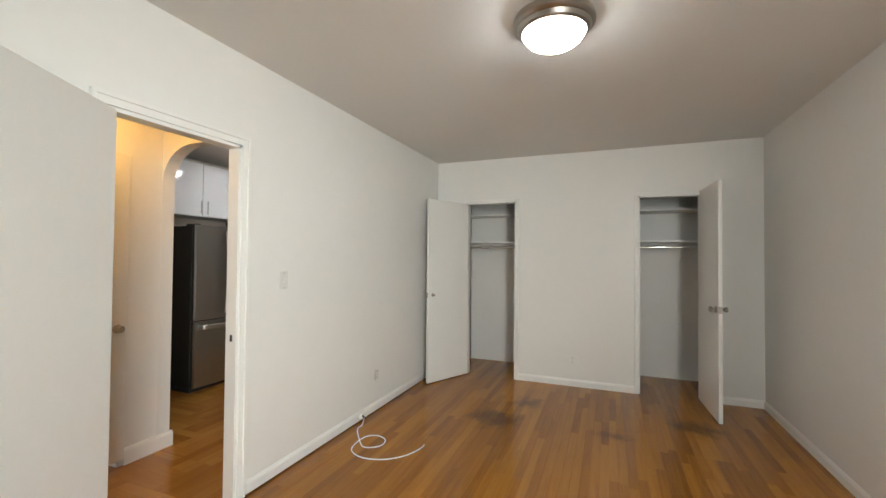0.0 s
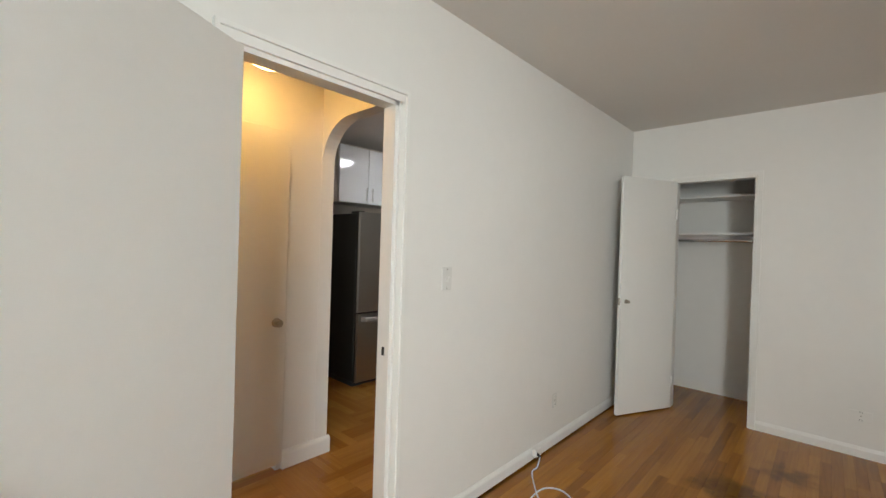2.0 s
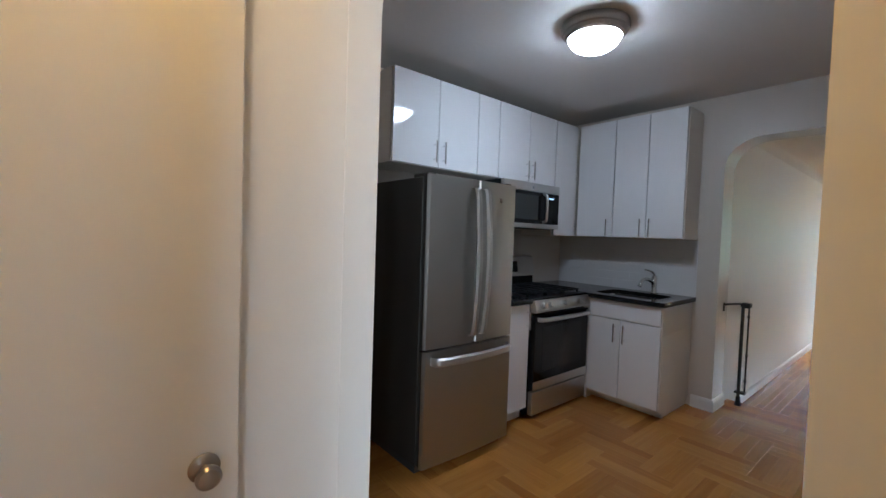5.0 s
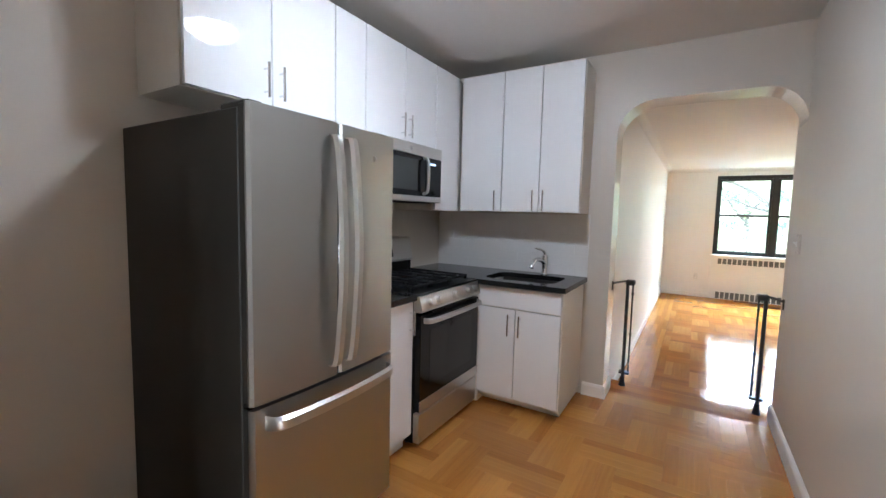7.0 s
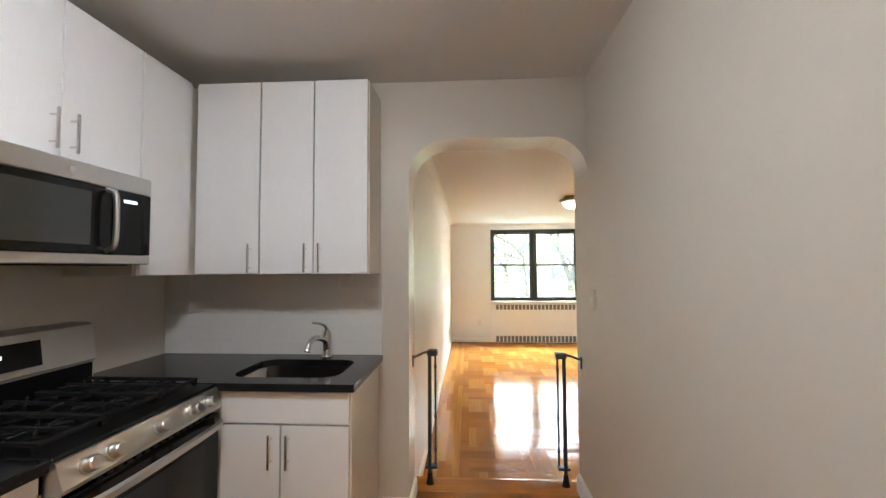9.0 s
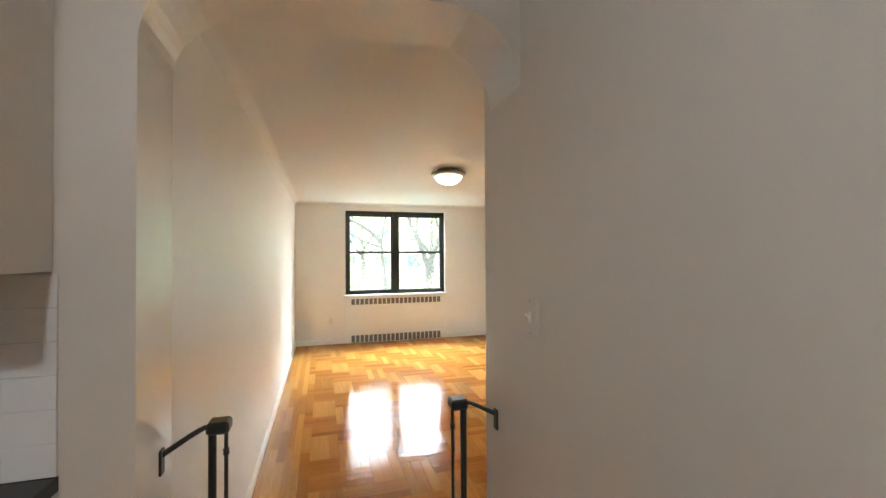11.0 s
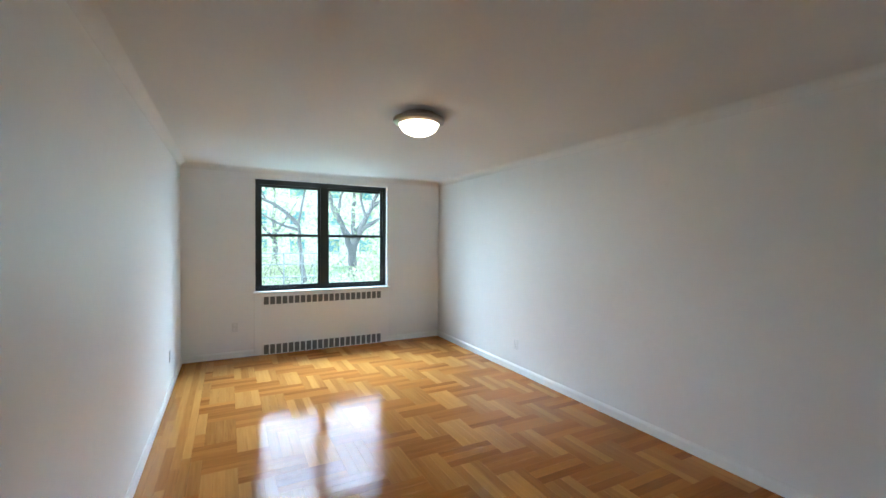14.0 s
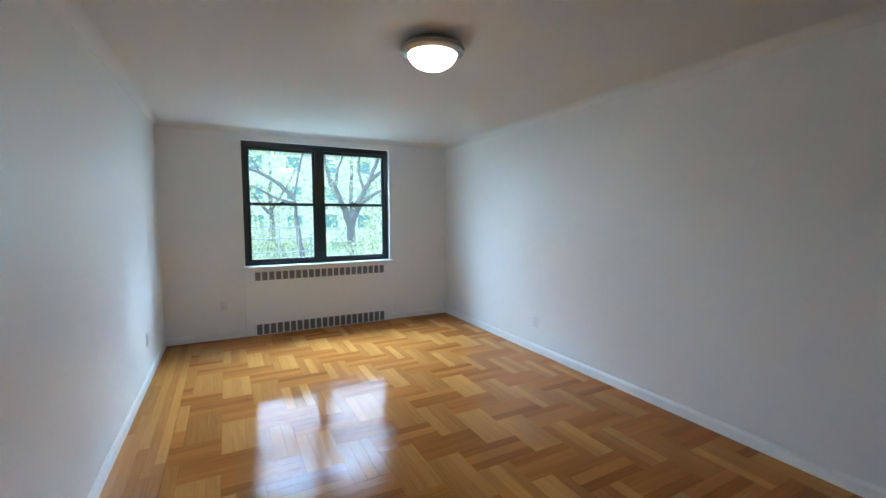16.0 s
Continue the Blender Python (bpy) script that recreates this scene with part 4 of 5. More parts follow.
part("handle", strap(path, (0, 0, 1), 0.034, (1, 0, 0), 0.016), STEELH, oven, "curved steel handle", smooth=True)
for k in range(14):
    y = RY0 + 0.12 + k * 0.0375
    part("vent_slot", box(RF - 0.004, y, 0.7985, RF - 0.001, y + 0.022, 0.808), DARK, rng)
part("storage_drawer", box(RF - 0.045, RY0 + 0.004, 0.035, RF - 0.002, RY1 - 0.004, 0.212, 0.004), STEELH, rng, "steel storage drawer")
bg = part("backguard", prism([(-4.10, 0.90), (-3.985, 0.90), (-3.99, 1.02), (-3.975, 1.03), (-4.0, 1.185), (-4.02, 1.195), (-4.10, 1.195)], "y", RY0, RY1), STEELH, rng, "steel backguard")
part("backguard_panel", box(-3.99, RY0 + 0.01, 0.919, -3.983, RY1 - 0.01, 1.015), BLACKENAMEL, bg, "black panel")
part("display", prism([(-3.9795, 1.055), (-3.9755, 1.055), (-3.990, 1.155), (-3.994, 1.155)], "y", RY0 + 0.19, RY1 - 0.24), BLACKGLASS, bg, "black glass clock display")
seg = glow("clock_digits", (0.55, 0.75, 1.0), 1.2, (0.02, 0.02, 0.02))
for k in range(4):
    y = RY0 + 0.30 + k * 0.013
    part("digit", box(-3.983, y, 1.103, -3.9805, y + 0.007, 1.118), seg, bg, "lit clock digit")
for gx in (-3.90, -3.60):
    for gy in (RY0 + 0.17, RY1 - 0.17):
        part("burner", lathe([(0, 0.012), (0.038, 0.012), (0.042, 0.006), (0.05, 0.004), (0.055, 0.0)], (gx, gy, 0.918), 20), BLACKIRON, rng, "black burner cap", smooth=True)
for y0, y1 in ((RY0 + 0.02, RY0 + 0.245), (RY0 + 0.25, RY1 - 0.25), (RY1 - 0.245, RY1 - 0.02)):
    bm = bmesh.new()
    for x in (-4.0, -3.75, -3.48):
        box(x - 0.006, y0, 0.938, x + 0.006, y1, 0.952, 0.002, bm)
    for y in (y0 + 0.006, (y0 + y1) / 2, y1 - 0.006):
        box(-4.0, y - 0.006, 0.938, -3.48, y + 0.006, 0.952, 0.002, bm)
    for x in (-3.995, -3.485):
        for y in (y0 + 0.008, y1 - 0.008):
            box(x - 0.007, y - 0.007, 0.918, x + 0.007, y + 0.007, 0.94, 0, bm)
    for gx in (-3.90, -3.60):
        for a in range(8):
            c, s = math.cos(a * math.pi / 4), math.sin(a * math.pi / 4)
            cy = (y0 + y1) / 2
            tube([(gx + 0.03 * c, cy + 0.03 * s, 0.947), (gx + 0.085 * c, cy + 0.085 * s, 0.947)], 0.005, 6, bm)
    part("grate", bm, BLACKIRON, rng, "black cast iron grate")

# microwave over the range
MF = -3.705
mw = thing("microwave_oven", (-3.9, 4.9, 1.457), "stainless over-range microwave with black glass door", "microwave")
MY0, MY1 = 4.53, 5.278
part("housing", box(KW + 0.003, MY0, 1.457, MF - 0.03, MY1, 1.838, 0.003), BLACKPAINT, mw, "dark housing")
part("top_trim", box(MF - 0.03, MY0, 1.765, MF + 0.002, MY1, 1.838, 0.003), STEELH, mw, "steel vent trim")
part("bottom_trim", box(MF - 0.03, MY0, 1.457, MF + 0.002, MY1, 1.495, 0.003), STEELH, mw, "steel lower trim")
md = part("microwave_door", box(MF - 0.028, MY0, 1.497, MF, 5.075, 1.763, 0.003), BLACKGLASS, mw, "black glass door")
part("door_window", box(MF - 0.001, MY0 + 0.07, 1.53, MF + 0.0015, 4.98, 1.735, 0.0005), mat("dark_mesh_glass", (0.03, 0.033, 0.03), 0.12, grain=0.3, grain_scale=500), md, "dark mesh window")
part("handle", tube(curve([(MF, 5.05, 1.51), (MF + 0.035, 5.05, 1.53), (MF + 0.042, 5.05, 1.63), (MF + 0.035, 5.05, 1.735), (MF, 5.05, 1.755)], 6), 0.011, 12), STEELH, md, "curved steel handle", smooth=True)
mp = part("keypad", box(MF - 0.028, 5.078, 1.497, MF, MY1, 1.763, 0.002), BLACKGLASS, mw, "black glass keypad")
part("keypad_display", box(MF, 5.13, 1.715, MF + 0.001, 5.20, 1.728), seg, mp, "lit display")
part("round_badge", rod((MF + 0.002, 4.90, 1.80), (MF + 0.004, 4.90, 1.80), 0.014, 18), CHROME, mw, "round metal badge")
part("vent_grille", box(MF - 0.25, MY0 + 0.05, 1.452, MF - 0.06, MY1 - 0.05, 1.4565), BLACKIRON, mw, "dark underside filter")


# handrails at the step
def step_rail(xw, xp, yw, yp, z0, z1, label):
    t = thing("step_handrail", (xp, yp, z0), label, "handrail", "black step handrails")
    part("post", rod((xp, yp, z0 + 0.06), (xp, yp, z1), 0.0125, 14), BLACKPAINT, t, smooth=True)
    part("floor_foot", lathe([(0, 0), (0.026, 0), (0.024, 0.012), (0.017, 0.045), (0.016, 0.075), (0, 0.075)], (xp, yp, z0), 18), BLACKIRON, t, "dark floor socket", smooth=True)
    s = 0.036 if xw < xp else -0.036
    q = part("side_rod", rod((xp + s, yp + 0.03, z0 + 0.10), (xp + s, yp + 0.03, z1 - 0.01), 0.0065, 10), BLACKPAINT, t, "thin black rod", smooth=True)
    for z in (z0 + 0.20, z0 + 0.42, z1 - 0.12):
        part("collar", rod((xp + s, yp + 0.03, z), (xp + s, yp + 0.03, z + 0.02), 0.010, 10), BLACKPAINT, q, smooth=True)
    part("lower_bracket", box(min(xp - 0.03, xp + s - 0.012), yp - 0.012, z0 + 0.10, max(xp + 0.03, xp + s + 0.012), yp + 0.042, z0 + 0.118, 0.003), BLACKPAINT, t)
    part("top_elbow", box(min(xp, xp + s) - 0.017, yp - 0.02, z1 - 0.035, max(xp, xp + s) + 0.017, yp + 0.05, z1 + 0.006, 0.008), BLACKPAINT, t, smooth=True)
    part("wall_arm", tube(curve([(xp, yp, z1 - 0.012), (xp + (xw - xp) * 0.3, yp - 0.03, z1 - 0.004), (xw + (0.004 if xw < xp else -0.004), yw, z1 - 0.004)], 5), 0.0085, 10), BLACKPAINT, t, smooth=True)
    part("wall_plate", box(xw - 0.001 if xw < xp else xw - 0.006, yw - 0.014, z1 - 0.06, xw + 0.006 if xw < xp else xw + 0.001, yw + 0.014, z1 + 0.012, 0.001), BLACKPAINT, t)


step_rail(-2.619, -2.530, 6.11, 6.30, 0.0, 0.875, "black painted steel handrail post beside the step")
step_rail(-1.563, -1.636, 6.15, 6.31, 0.0, 0.86, "black painted steel handrail post beside the step")


# ---- living room window and radiator cover ----
WY = LN + 0.07
win = thing("window_1", (-0.85, WY, WB), "black-framed double window with two sash pairs", "window")
tagged(win, kind="structure")
ID = 0.07
part("window_frame", box(WL, WY, WB + 0.001, WL + 0.05, WY + ID, WT), BLACKPAINT, win, "black outer frame")
part("window_frame", box(WR - 0.05, WY, WB + 0.001, WR, WY + ID, WT), BLACKPAINT, win)
part("window_frame", box(WL + 0.05, WY, WT - 0.065, WR - 0.05, WY + ID, WT), BLACKPAINT, win)
part("window_frame", box(WL + 0.05, WY, WB + 0.001, WR - 0.05, WY + ID, WB + 0.04), BLACKPAINT, win)
MX = -0.872
part("mullion", box(MX - 0.045, WY - 0.004, WB + 0.04, MX + 0.045, WY + ID, WT - 0.065), BLACKPAINT, win, "thick black mullion")
ZM = 1.485
for x0, x1 in ((WL + 0.05, MX - 0.045), (MX + 0.045, WR - 0.05)):
    for z0, z1, yo in ((WB + 0.04, ZM + 0.015, 0.008), (ZM - 0.015, WT - 0.065, 0.036)):
        bm = bmesh.new()
        f = 0.034
        y0, y1 = WY + yo, WY + yo + 0.026
        box(x0, y0, z0, x0 + f, y1, z1, 0.002, bm)
        box(x1 - f, y0, z0, x1, y1, z1, 0.002, bm)
        box(x0 + f, y0, z1 - f, x1 - f, y1, z1, 0.002, bm)
        box(x0 + f, y0, z0, x1 - f, y1, z0 + f, 0.002, bm)
        sash = part("sash", bm, BLACKPAINT, win, "black sash")
        pane = part("pane", box(x0 + f - 0.004, y0 + 0.011, z0 + f - 0.004, x1 - f + 0.004, y0 + 0.015, z1 - f + 0.004), GLASS, sash, "clear glass pane")
        pane.visible_shadow = False
    part("sash_lock", box((x0 + x1) / 2 - 0.03, WY - 0.004, ZM + 0.0155, (x0 + x1) / 2 + 0.03, WY + 0.02, ZM + 0.03, 0.004), BLACKPAINT, win)
part("window_sill", box(WL - 0.025, LN - 0.055, WB - 0.028, WR + 0.03, WY, WB, 0.006), TRIM, win, "white painted sill")

rc = thing("radiator_cover", (-0.85, LN, LF), "white metal radiator cover with two slotted grilles", "radiator cover")
RX0, RX1 = -1.80, 0.10
part("front_panel", box(RX0, LN - 0.022, LF + 0.0, RX1, LN - 0.0005, WB - 0.030, 0.003), TRIM, rc, "white painted panel")
for z0, z1 in ((0.538, 0.652), (LF + 0.0, LF + 0.14)):
    back = part("grille", box(-1.69, LN - 0.0245, z0 + 0.004, -0.02, LN - 0.0225, z1), GRILLE, rc, "grey slotted grille")
    n = 21
    w = 1.67 / n
    for k in range(n + 1):
        x = -1.69 + k * w
        part("slat", box(x - 0.009, LN - 0.031, z0 + 0.004, x + 0.009, LN - 0.025, z1, 0.001), TRIM, back, "white slat")
    for za, zb in ((z0 - 0.004 if z0 > 0 else z0 + 0.001, z0 + 0.006), (z1 - 0.004, z1 + 0.008)):
        part("rail", box(-1.70, LN - 0.031, za, -0.01, LN - 0.025, zb, 0.001), TRIM, back)

# bedroom window behind the start of the walk
bw = thing("window_2", (BE + 0.1, -0.86, WBB), "black-framed bedroom window", "window")
tagged(bw, kind="structure")
for y0, y1, z0, z1 in ((WBS, WBS + 0.05, WBB, WBT), (WBN - 0.05, WBN, WBB, WBT), (WBS + 0.05, WBN - 0.05, WBB, WBB + 0.05), (WBS + 0.05, WBN - 0.05, WBT - 0.05, WBT), (-0.90, -0.82, WBB + 0.05, WBT - 0.05)):
    part("window_frame", box(BE + 0.08, y0, z0, BE + 0.13, y1, z1), BLACKPAINT, bw)


# ---- outside the window ----
def leafy(name, dark, light):
    m = mat(name, light, 0.55)
    nt = m.node_tree
    b = nt.nodes["Principled BSDF"]
    geo = nt.nodes.new("ShaderNodeNewGeometry")
    ramp = nt.nodes.new("ShaderNodeMix")
    ramp.data_type = "RGBA"
    ramp.inputs["A"].default_value, ramp.inputs["B"].default_value = (*dark, 1), (*light, 1)
    nt.links.new(geo.outputs["Random Per Island"], ramp.inputs["Factor"])
    nt.links.new(ramp.outputs["Result"], b.inputs["Base Color"])
    tr = nt.nodes.new("ShaderNodeBsdfTranslucent")
    nt.links.new(ramp.outputs["Result"], tr.inputs["Color"])
    mix = nt.nodes.new("ShaderNodeMixShader")
    mix.inputs[0].default_value = 0.55
    nt.links.new(b.outputs[0], mix.inputs[1])
    nt.links.new(tr.outputs[0], mix.inputs[2])
    nt.links.new(mix.outputs[0], nt.nodes["Material Output"].inputs[0])
    return m


BARK = mat("bark", (0.10, 0.09, 0.08), 0.85, grain=0.4, grain_scale=12, bump=0.8, bump_scale=25, stain=0.2)
LEAF = leafy("leaves", (0.24, 0.32, 0.12), (0.56, 0.62, 0.34))
BUSH = leafy("bush_leaves", (0.26, 0.33, 0.13), (0.64, 0.66, 0.40))
GRASS = mat("grass", (0.16, 0.24, 0.09), 0.9, grain=0.4, grain_scale=4, bump=0.5, bump_scale=20, stain=0.25, stain_scale=0.2)
FACADE = mat("pale_brick_facade", (0.74, 0.72, 0.68), 0.8, grain=0.15, grain_scale=4, stain=0.12, stain_scale=0.3, bump=0.2, bump_scale=8)
FACADEW = mat("teal_window_glass", (0.10, 0.26, 0.27), 0.15, grain=0.1)
GZ = -1.8

ground = solid("ground", box(-2500, -2500, GZ - 0.3, 2500, 2500, GZ), GRASS, "lawn that runs out under the trees")


def leaves(rng, centres, count, size, bmdata=None):
    """Many small folded leaf clumps round a set of (centre, radius)."""
    verts, faces = [], []
    weights = [r ** 2 for _, r in centres]
    for _ in range(count):
        c, r = rng.choices(centres, weights)[0]
        d = Vector((rng.gauss(0, 1), rng.gauss(0, 1), rng.gauss(0, 1))).normalized()
        p = Vector(c) + d * r * (rng.random() ** 0.45)
        a = Vector((rng.gauss(0, 1), rng.gauss(0, 1), rng.gauss(0, 0.7))).normalized()
        b = a.cross(Vector((rng.gauss(0, 1), rng.gauss(0, 1), rng.gauss(0, 1)))).normalized()
        s = size * rng.uniform(0.6, 1.4)
        n = a.cross(b) * s * 0.25
        k = len(verts)
        verts += [p - a * s, p - b * s * 0.55 + n, p + a * s, p + b * s * 0.55 + n]
        faces += [(k, k + 1, k + 2), (k, k + 2, k + 3)]
    me = bpy.data.meshes.new("crown")
    me.from_pydata([tuple(v) for v in verts], [], faces)
    return me


def tree(x, y, z, limbs, crown, count, seed, label, size=0.085):
    """Limbs: lists of points off the base; each tapers. crown: (centre, radius) off the base."""
    rng = random.Random(seed)
    t = thing("tree", (x, y, z), label, "tree", "trees outside the window")
    for k, (name, r, pts) in enumerate(limbs):
        path = curve([(x + a, y + b, z + c) for a, b, c in pts], 5)
        path = [p + Vector((rng.uniform(-1, 1), rng.uniform(-1, 1), 0)) * r * 0.25 for p in path]
        part(name, tube(path, lambda u, r=r: r * (1 - 0.72 * u), 9), BARK, t, smooth=True)
    me = leaves(rng, [((a, b, c), r) for (a, b, c), r in crown], count, size)
    me.materials.append(LEAF)
    ob = new("crown", me)
    ob.parent = t
    return t


# a forked tree and a leaning one, both in sparse spring leaf
tree(3.2, 26.0, GZ, [
    ("trunk", 0.26, [(0, 0, -0.1), (0.03, 0, 1.3), (0.0, 0.05, 2.7), (-0.05, 0, 3.0)]),
    ("limb", 0.16, [(0, 0.02, 2.5), (0.45, 0.1, 3.7), (1.0, 0.2, 4.8), (1.55, 0.2, 6.4), (1.7, 0.1, 7.6)]),
    ("limb", 0.15, [(-0.02, 0.02, 2.6), (-0.45, -0.1, 3.8), (-0.95, 0.0, 4.9), (-1.35, 0.1, 6.3), (-1.9, 0.1, 7.4)]),
    ("limb", 0.11, [(0.42, 0.1, 3.6), (1.0, -0.3, 4.1), (1.9, -0.4, 4.6), (2.6, -0.3, 5.4)]),
    ("limb", 0.10, [(1.0, 0.2, 4.8), (1.8, 0.0, 5.4), (2.7, 0.1, 5.6)]),
    ("limb", 0.09, [(-0.7, 0, 4.4), (-0.5, 0.2, 5.3), (-0.1, 0.1, 6.4)]),
    ("limb", 0.08, [(0.7, 0.1, 4.3), (0.5, 0.3, 5.4), (0.7, 0.2, 6.5)])],
    [((1.9, 0.6, 6.8), 1.9), ((-1.8, 0.5, 6.9), 1.8), ((0.2, 1.2, 7.6), 2.0), ((2.9, 0.3, 5.2), 1.1), ((-2.6, 0.8, 5.2), 1.0), ((0.1, 1.6, 5.0), 1.3), ((2.2, 1.4, 3.9), 1.1), ((-1.6, 1.4, 3.7), 1.0)], 3000, 5, "forked tree with grey bark and sparse light green leaves", 0.062)
tree(0.55, 24.0, GZ, [
    ("trunk", 0.17, [(0.15, 0, -0.1), (0.12, 0, 1.2), (0.0, 0.05, 2.6), (-0.12, 0, 4.0)]),
    ("limb", 0.095, [(-0.12, 0, 3.8), (-0.6, 0.1, 4.3), (-1.3, 0.1, 4.75), (-2.3, 0.0, 5.0), (-3.2, 0.1, 5.2)]),
    ("limb", 0.06, [(-0.1, 0, 3.6), (-0.8, -0.2, 3.8), (-1.6, -0.2, 4.2), (-2.6, -0.1, 4.4)]),
    ("limb", 0.05, [(-0.1, 0, 3.9), (0.1, 0.2, 4.9), (0.4, 0.2, 6.2), (0.3, 0.1, 7.4)]),
    ("limb", 0.04, [(-1.3, 0.1, 4.7), (-1.7, 0.3, 5.6), (-1.8, 0.2, 6.6)])],
    [((-1.6, 0.6, 6.6), 1.7), ((0.5, 0.8, 6.8), 1.6), ((-3.0, 0.3, 5.6), 1.1), ((-2.2, 1.0, 3.0), 1.2), ((1.2, 1.0, 4.6), 0.9), ((-1.0, 1.2, 4.4), 1.0)], 2200, 9, "slim leaning tree with sparse light green leaves", 0.058)
for k, (x, y, s) in enumerate(((-8.5, 40, 1.3), (-3.6, 38, 1.2), (1.2, 43, 1.3), (6.2, 37, 1.3), (11.5, 42, 1.4), (17.0, 41, 1.4))):
    tree(x, y, GZ, [("trunk", 0.28, [(0, 0, -0.1), (0.1, 0, 2.5), (0, 0, 5.0), (0.1, 0, 7.5)]), ("limb", 0.14, [(0, 0, 3.5), (1.2, 0.2, 5.2), (2.0, 0.1, 6.8)]), ("limb", 0.14, [(0, 0, 3.2), (-1.3, 0.2, 5.0), (-1.9, 0, 6.6)])],
         [((0, 0, 6.0), 1.7 * s), ((2.0, 0.4, 4.8), 1.4 * s), ((-2.0, 0.3, 4.6), 1.4 * s), ((0.3, -0.6, 3.2), 1.5 * s), ((1.4, -0.4, 2.2), 1.1 * s), ((-1.5, -0.5, 2.0), 1.1 * s), ((0.4, 0.3, 8.0), 1.5 * s)], 950, 20 + k, "broad green tree far behind the lawn", 0.17)

for k, (x, y, w, h) in enumerate(((2.3, 20.5, 1.5, 1.5), (4.2, 21.0, 1.6, 1.7), (6.3, 21.5, 1.7, 1.6), (0.6, 22.0, 1.2, 1.2), (-1.6, 22.5, 1.6, 1.5), (-4.2, 22.5, 1.7, 1.7), (8.6, 23.0, 1.8, 1.9), (3.3, 24.0, 1.5, 1.9), (-3.0, 27.0, 2.0, 2.4), (6.5, 27.5, 2.0, 2.3), (1.2, 29.0, 2.0, 2.0), (-6.5, 29.0, 2.2, 2.4), (-1.0, 30.0, 2.0, 2.2))):
    rng = random.Random(100 + k)
    t = thing("bush", (x, y, GZ), "light green leafy bush under the trees", "bush", "bushes outside the window")
    bm = bmesh.new()
    for _ in range(9):
        a = rng.uniform(0, 2 * math.pi)
        tube(curve([(x, y, GZ - 0.05), (x + 0.3 * w * math.cos(a), y + 0.3 * w * math.sin(a), GZ + h * 0.5), (x + 0.6 * w * math.cos(a), y + 0.6 * w * math.sin(a), GZ + h)], 3), 0.02, 5, bm)
    part("stems", bm, BARK, t)
    me = leaves(rng, [((0, 0, h * 0.55), w * 0.75), ((w * 0.5, 0.2, h * 0.7), w * 0.5), ((-w * 0.5, 0.1, h * 0.65), w * 0.55), ((0.1, 0, h * 1.05), w * 0.45)], 2300, 0.07)
    me.materials.append(BUSH)
    ob = new("foliage", me)
    ob.parent = t

fence = thing("metal_fence", (-2.0, 17.5, GZ), "thin grey metal railing on the lawn", "fence")
RAIL = mat("grey_rail_paint", (0.20, 0.21, 0.21), 0.5, 0.3, grain=0.1)
for z in (0.10, 0.45, 0.78, 1.06):
    part("rail", rod((-4.6, 17.5, z), (0.25, 17.5, z), 0.014, 8), RAIL, fence)
for x in (-4.6, -3.3, -2.1, -0.85, 0.25):
    part("post", rod((x, 17.5, GZ), (x, 17.5, 1.08), 0.02, 8), RAIL, fence)
for x in (-0.40, -0.10):
    part("baluster", rod((x, 17.5, GZ), (x, 17.5, 1.06), 0.012, 8), RAIL, fence)

# added glowing sheet behind everything: white for sky above, green for far greenery below
backdrop_glow = bpy.data.materials.new("glowing_backdrop")
backdrop_glow.use_nodes = True
hn = backdrop_glow.node_tree
hb = hn.nodes["Principled BSDF"]
hb.inputs["Base Color"].default_value = (0, 0, 0, 1)
hpos = hn.nodes.new("ShaderNodeNewGeometry")
hsep = hn.nodes.new("ShaderNodeSeparateXYZ")
hn.links.new(hpos.outputs["Position"], hsep.inputs[0])
hnoise = hn.nodes.new("ShaderNodeTexNoise")
hnoise.inputs["Scale"].default_value, hnoise.inputs["Detail"].default_value = 0.25, 5
hn.links.new(hpos.outputs["Position"], hnoise.inputs["Vector"])
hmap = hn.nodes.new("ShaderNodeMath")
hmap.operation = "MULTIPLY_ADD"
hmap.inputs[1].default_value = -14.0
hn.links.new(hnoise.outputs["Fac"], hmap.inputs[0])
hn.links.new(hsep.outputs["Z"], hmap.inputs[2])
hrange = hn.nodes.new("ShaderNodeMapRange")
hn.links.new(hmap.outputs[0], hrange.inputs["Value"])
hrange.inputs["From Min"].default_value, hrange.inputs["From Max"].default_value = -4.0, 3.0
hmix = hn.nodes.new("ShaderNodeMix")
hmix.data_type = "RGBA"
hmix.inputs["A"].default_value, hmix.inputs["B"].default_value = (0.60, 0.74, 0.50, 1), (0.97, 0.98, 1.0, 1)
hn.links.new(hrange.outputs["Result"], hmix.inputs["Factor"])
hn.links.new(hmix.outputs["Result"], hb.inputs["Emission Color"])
# the sheet's glow brightens the view and lights the living room
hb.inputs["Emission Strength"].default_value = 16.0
solid("backdrop", box(-120, 90, GZ, 120, 90.5, 70), backdrop_glow, "added glowing sheet, white above and green below, for sky and far greenery", "", "structure")

house = thing("apartment_building", (4, 56, GZ), "pale brick apartment building behind the trees", "building")
part("wall", box(-22, 56, GZ, 30, 66, 8.6), FACADE, house)
part("roof", box(-22.3, 55.7, 8.6, 30.3, 66.3, 9.1), FACADE, house)
for fx in range(-20, 30, 4):
    for fz in range(0, 3):
        z = GZ + 1.6 + fz * 3.2
        w = part("window", box(fx, 55.93, z, fx + 1.8, 56.0, z + 1.7), TRIM, house)
        part("pane", box(fx + 0.1, 55.9, z + 0.1, fx + 1.7, 55.93, z + 1.6), FACADEW, w, "teal window glass")


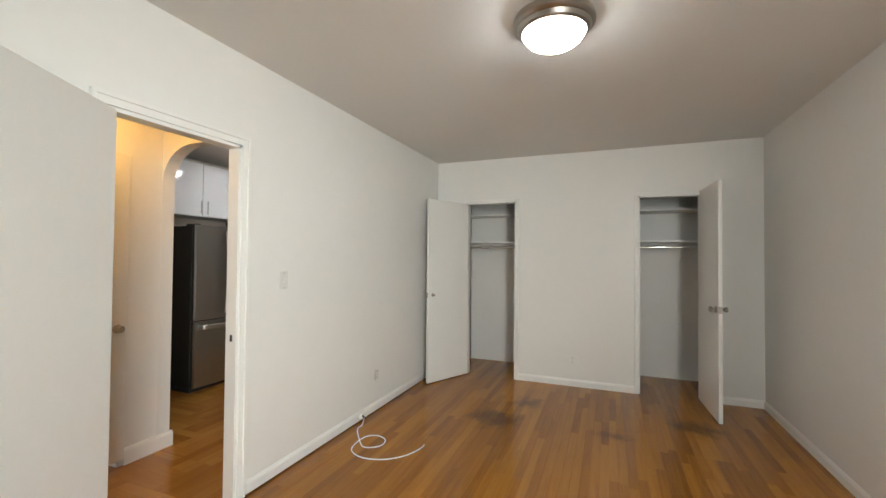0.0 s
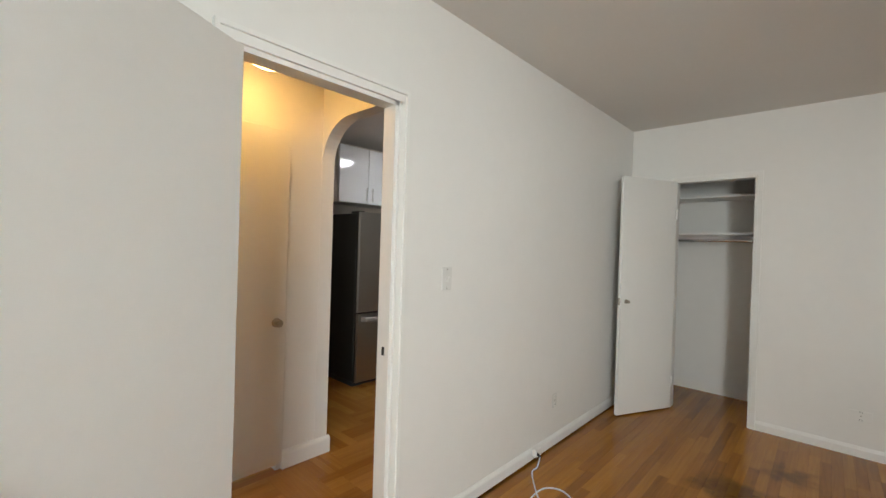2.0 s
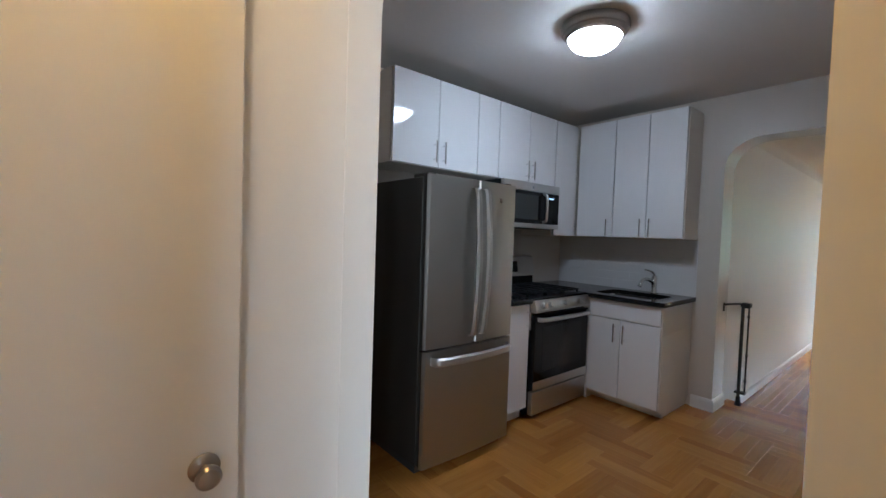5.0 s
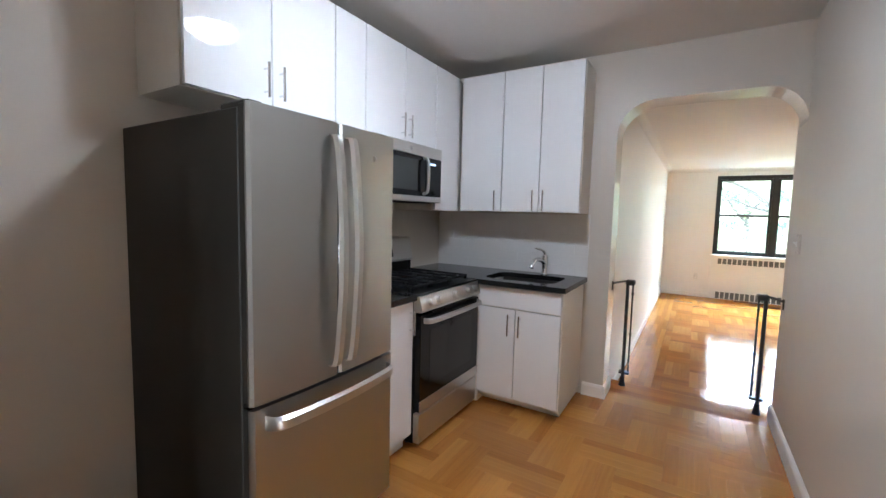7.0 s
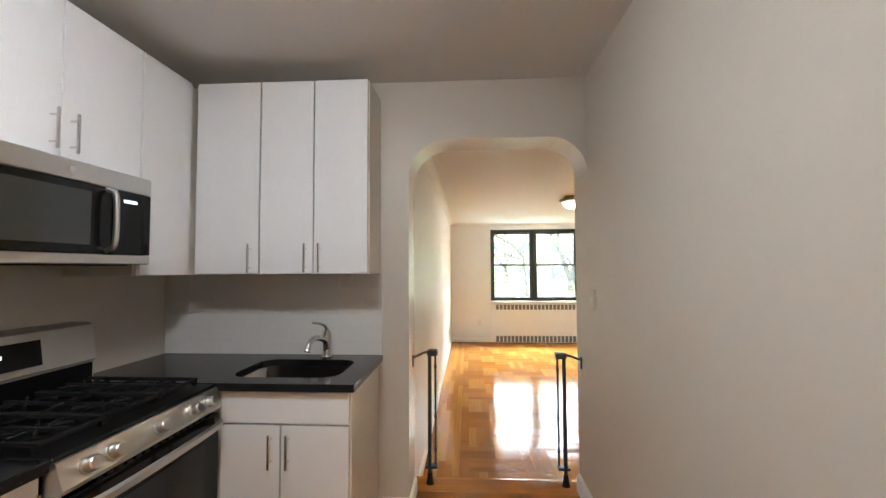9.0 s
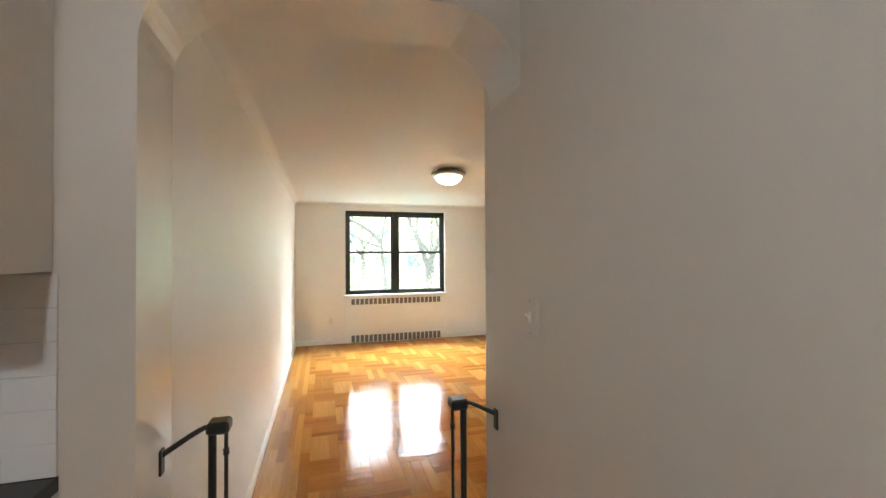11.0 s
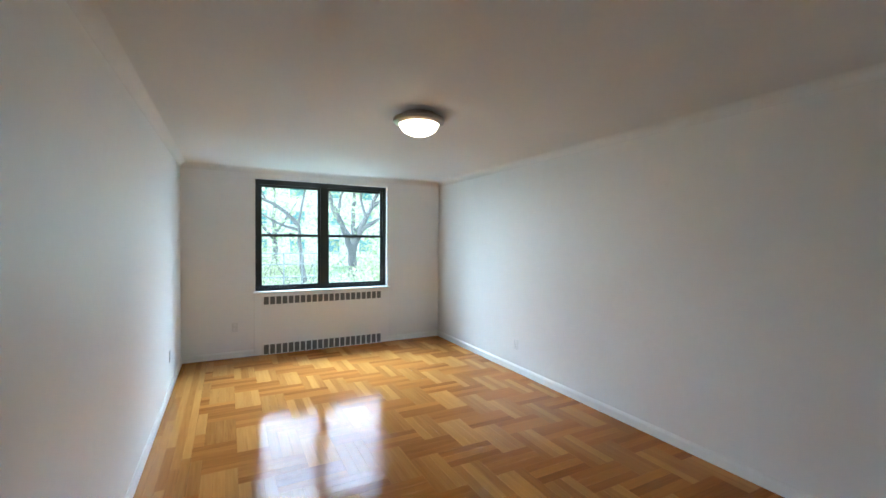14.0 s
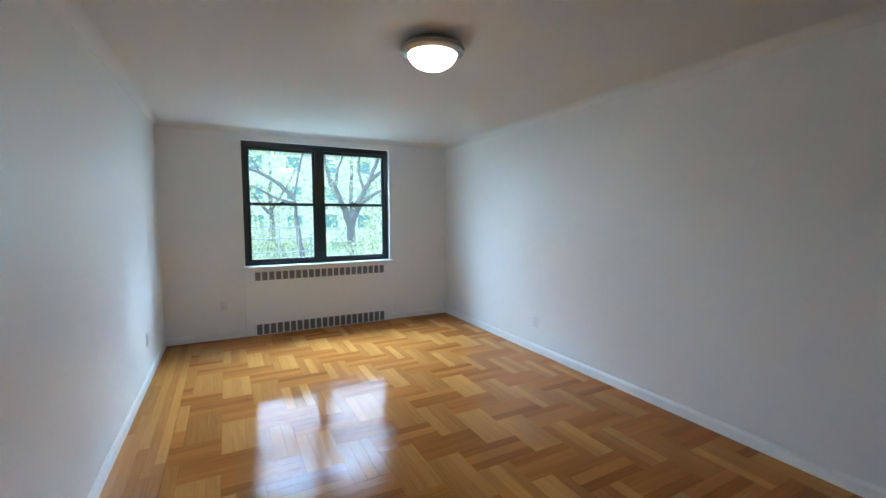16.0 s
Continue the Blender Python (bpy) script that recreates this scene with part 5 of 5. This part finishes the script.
# ---- floors: oak strips and parquet ----
def plank_mesh(length, width, material, cache={}, thick=0.018, c=0.0007):
    key = (round(length, 3), round(width, 3), material.name)
    if key in cache:
        return cache[key]
    me = bpy.data.meshes.new("plank")
    v, f, uv = plank_data(0, 0, 0, length, width, False, thick, c)
    me.from_pydata(v, [], f)
    lay = me.uv_layers.new(name="UVMap")
    for loop in me.loops:
        lay.data[loop.index].uv = uv[loop.vertex_index]
    me.materials.append(material)
    cache[key] = me
    return me


def plank_data(x, y, z, length, width, along_y, thick=0.018, c=0.0007):
    """Vertices, faces and uv of one plank whose corner is at x, y and whose top is at z."""
    g = 0.0002
    rect = [(g, g), (length - g, g), (length - g, width - g), (g, width - g)]
    top = [(g + c, g + c), (length - g - c, g + c), (length - g - c, width - g - c), (g + c, width - g - c)]
    pts = [(*p, z - thick) for p in rect] + [(*p, z - c * 0.7) for p in rect] + [(*p, z) for p in top]
    faces = [(8, 9, 10, 11)] + [(4 + k, 4 + (k + 1) % 4, 8 + (k + 1) % 4, 8 + k) for k in range(4)] + [(k, (k + 1) % 4, 4 + (k + 1) % 4, 4 + k) for k in range(4)]
    uv = [(p[0], p[1]) for p in pts]
    if along_y:
        pts = [(x + width - p[1], y + p[0], p[2]) for p in pts]
    else:
        pts = [(x + p[0], y + p[1], p[2]) for p in pts]
    return pts, faces, uv


def lay_floor(parent, planks, z, material, near, rest_label, second=None):
    """planks: (x, y, length, width, along_y). near(x, y): whether a plank lies in the stretch whose planks are parts of
    their own. second: a lit copy of the material, for planks along y.
    """
    mine = [p for p in planks if near(p[0], p[1])][:300]
    chosen = set(mine)
    for x, y, length, width, along in mine:
        me = plank_mesh(length, width, second if along and second else material)
        ob = new("plank", me)
        ob.parent = parent
        ob.matrix_local = Matrix.Translation((x + (width if along else 0), y, z)) @ Matrix.Rotation(radians(90 if along else 0), 4, "Z")
    v, f, uv, kinds = [], [], [], []
    for p in planks:
        if p in chosen:
            continue
        pv, pf, pu = plank_data(p[0], p[1], z, p[2], p[3], p[4])
        k = len(v)
        v += pv
        f += [tuple(i + k for i in q) for q in pf]
        kinds += [1 if p[4] and second else 0] * len(pf)
        uv += pu
    me = bpy.data.meshes.new("planks")
    me.from_pydata(v, [], f)
    lay = me.uv_layers.new(name="UVMap")
    for loop in me.loops:
        lay.data[loop.index].uv = uv[loop.vertex_index]
    me.materials.append(material)
    if second:
        me.materials.append(second)
        me.polygons.foreach_set("material_index", kinds)
    ob = new("planks", me)
    ob.parent = parent
    tagged(ob, rest_label, kind="stuff")


rng = random.Random(4)
strips = []
w = 0.0572
x = HE
while x < BE - 0.002:
    ww = min(w, BE - x)
    y = (BS if x > BW - 0.01 else DS) - rng.uniform(0, 0.6)
    end = CB if x > BW + 0.03 else (DN if x < BW else BN)
    lo = BS if x > BW - 0.01 else DS
    while y < end - 0.01:
        length = rng.choice((0.45, 0.6, 0.75, 0.9, 1.05, 1.2, 1.5))
        a, b = max(y, lo), min(y + length, end)
        if b - a > 0.02:
            strips.append((round(x, 4), round(a, 3), round(b - a, 3), round(ww, 4), True))
        y += length
    x += w
lay_floor(floor_bedroom, strips, 0.0, OAK, lambda px, py: py > 2.0 and px > -1.42 and py < 5.3, "varnished oak strips")


def parquet(x0, y0, x1, y1, ox, oy, W, n=3):
    """Blocks of n strips, twice as long as wide, laid herringbone square to the walls, cut at the edges."""
    out = []
    s = W / n

    def strip(ax, ay, length, width, along):
        bx, by = (ax + width, ay + length) if along else (ax + length, ay + width)
        cx0, cy0, cx1, cy1 = max(ax, x0), max(ay, y0), min(bx, x1), min(by, y1)
        if cx1 - cx0 > 0.012 and cy1 - cy0 > 0.012:
            le, wi = (cy1 - cy0, cx1 - cx0) if along else (cx1 - cx0, cy1 - cy0)
            out.append((round(cx0, 4), round(cy0, 4), round(le, 4), round(wi, 4), along))
    for j in range(math.floor((y0 - oy) / W) - 2, math.ceil((y1 - oy) / W) + 3):
        for i in range(math.floor((x0 - ox) / W) - 2, math.ceil((x1 - ox) / W) + 3):
            k = (i + j) % 4
            if k == 0:
                for q in range(n):
                    strip(ox + i * W, oy + j * W + q * s, 2 * W, s, False)
            elif k == 2:
                for q in range(n):
                    strip(ox + i * W + q * s, oy + j * W, 2 * W, s, True)
    return out


def border(x0, x1, y0, y1, width, n, along, rng):
    out = []
    s = width / n
    for k in range(n):
        p, e = (y0, y1) if along else (x0, x1)
        p -= rng.uniform(0, 0.8)
        lo = y0 if along else x0
        while p < e - 0.01:
            length = rng.choice((0.6, 0.9, 1.2))
            a, b = max(p, lo), min(p + length, e)
            if b - a > 0.02:
                out.append((round(x0 + k * s, 4), round(a, 4), round(b - a, 4), round(s, 4), True) if along else (round(a, 4), round(y0 + k * s, 4), round(b - a, 4), round(s, 4), False))
            p += length
    return out


PW = 0.22
liv = parquet(LW + 0.29, 6.40, LE, LN, -0.51, 8.97 - 2 * PW, PW)
liv += border(LW, LW + 0.29, 6.40, LN, 0.29, 5, True, rng)
liv += border(KE + 0.02, LE, 6.20, 6.40, 0.20, 3, False, rng)
lay_floor(floor_living, liv, LF, PARQUET, lambda px, py: py < 10.2 and px > -2.4, "oak parquet strips", PARQUET_LIT)
kit = parquet(KW, A1, KE, 6.12, -2.60, 4.62 - 2 * PW, PW)
kit += parquet(HW - 0.66, HS, HE, A1, -2.60, 4.62 - 2 * PW, PW)
lay_floor(floor_kitchen, kit, 0.0, PARQUET_KITCHEN, lambda px, py: 3.4 < py < 6.2 and px > -3.45, "oak parquet strips")
tread = border(LW, KE + 0.02, 6.12, 6.37, 0.25, 3, False, rng)
step = tagged(new("floor_tread"), "oak tread at the top of the step", kind="structure")
lay_floor(step, tread, 0.0, PARQUET, lambda px, py: True, "oak strips")
bm = prism([(6.37, -0.03), (6.385, -0.03), (6.402, -0.024), (6.408, -0.014), (6.402, -0.004), (6.385, 0.0), (6.37, 0.0)], "x", LW + 0.001, KE + 0.02)
part("nosing", bm, PARQUET, step, "rounded oak nosing", smooth=True)
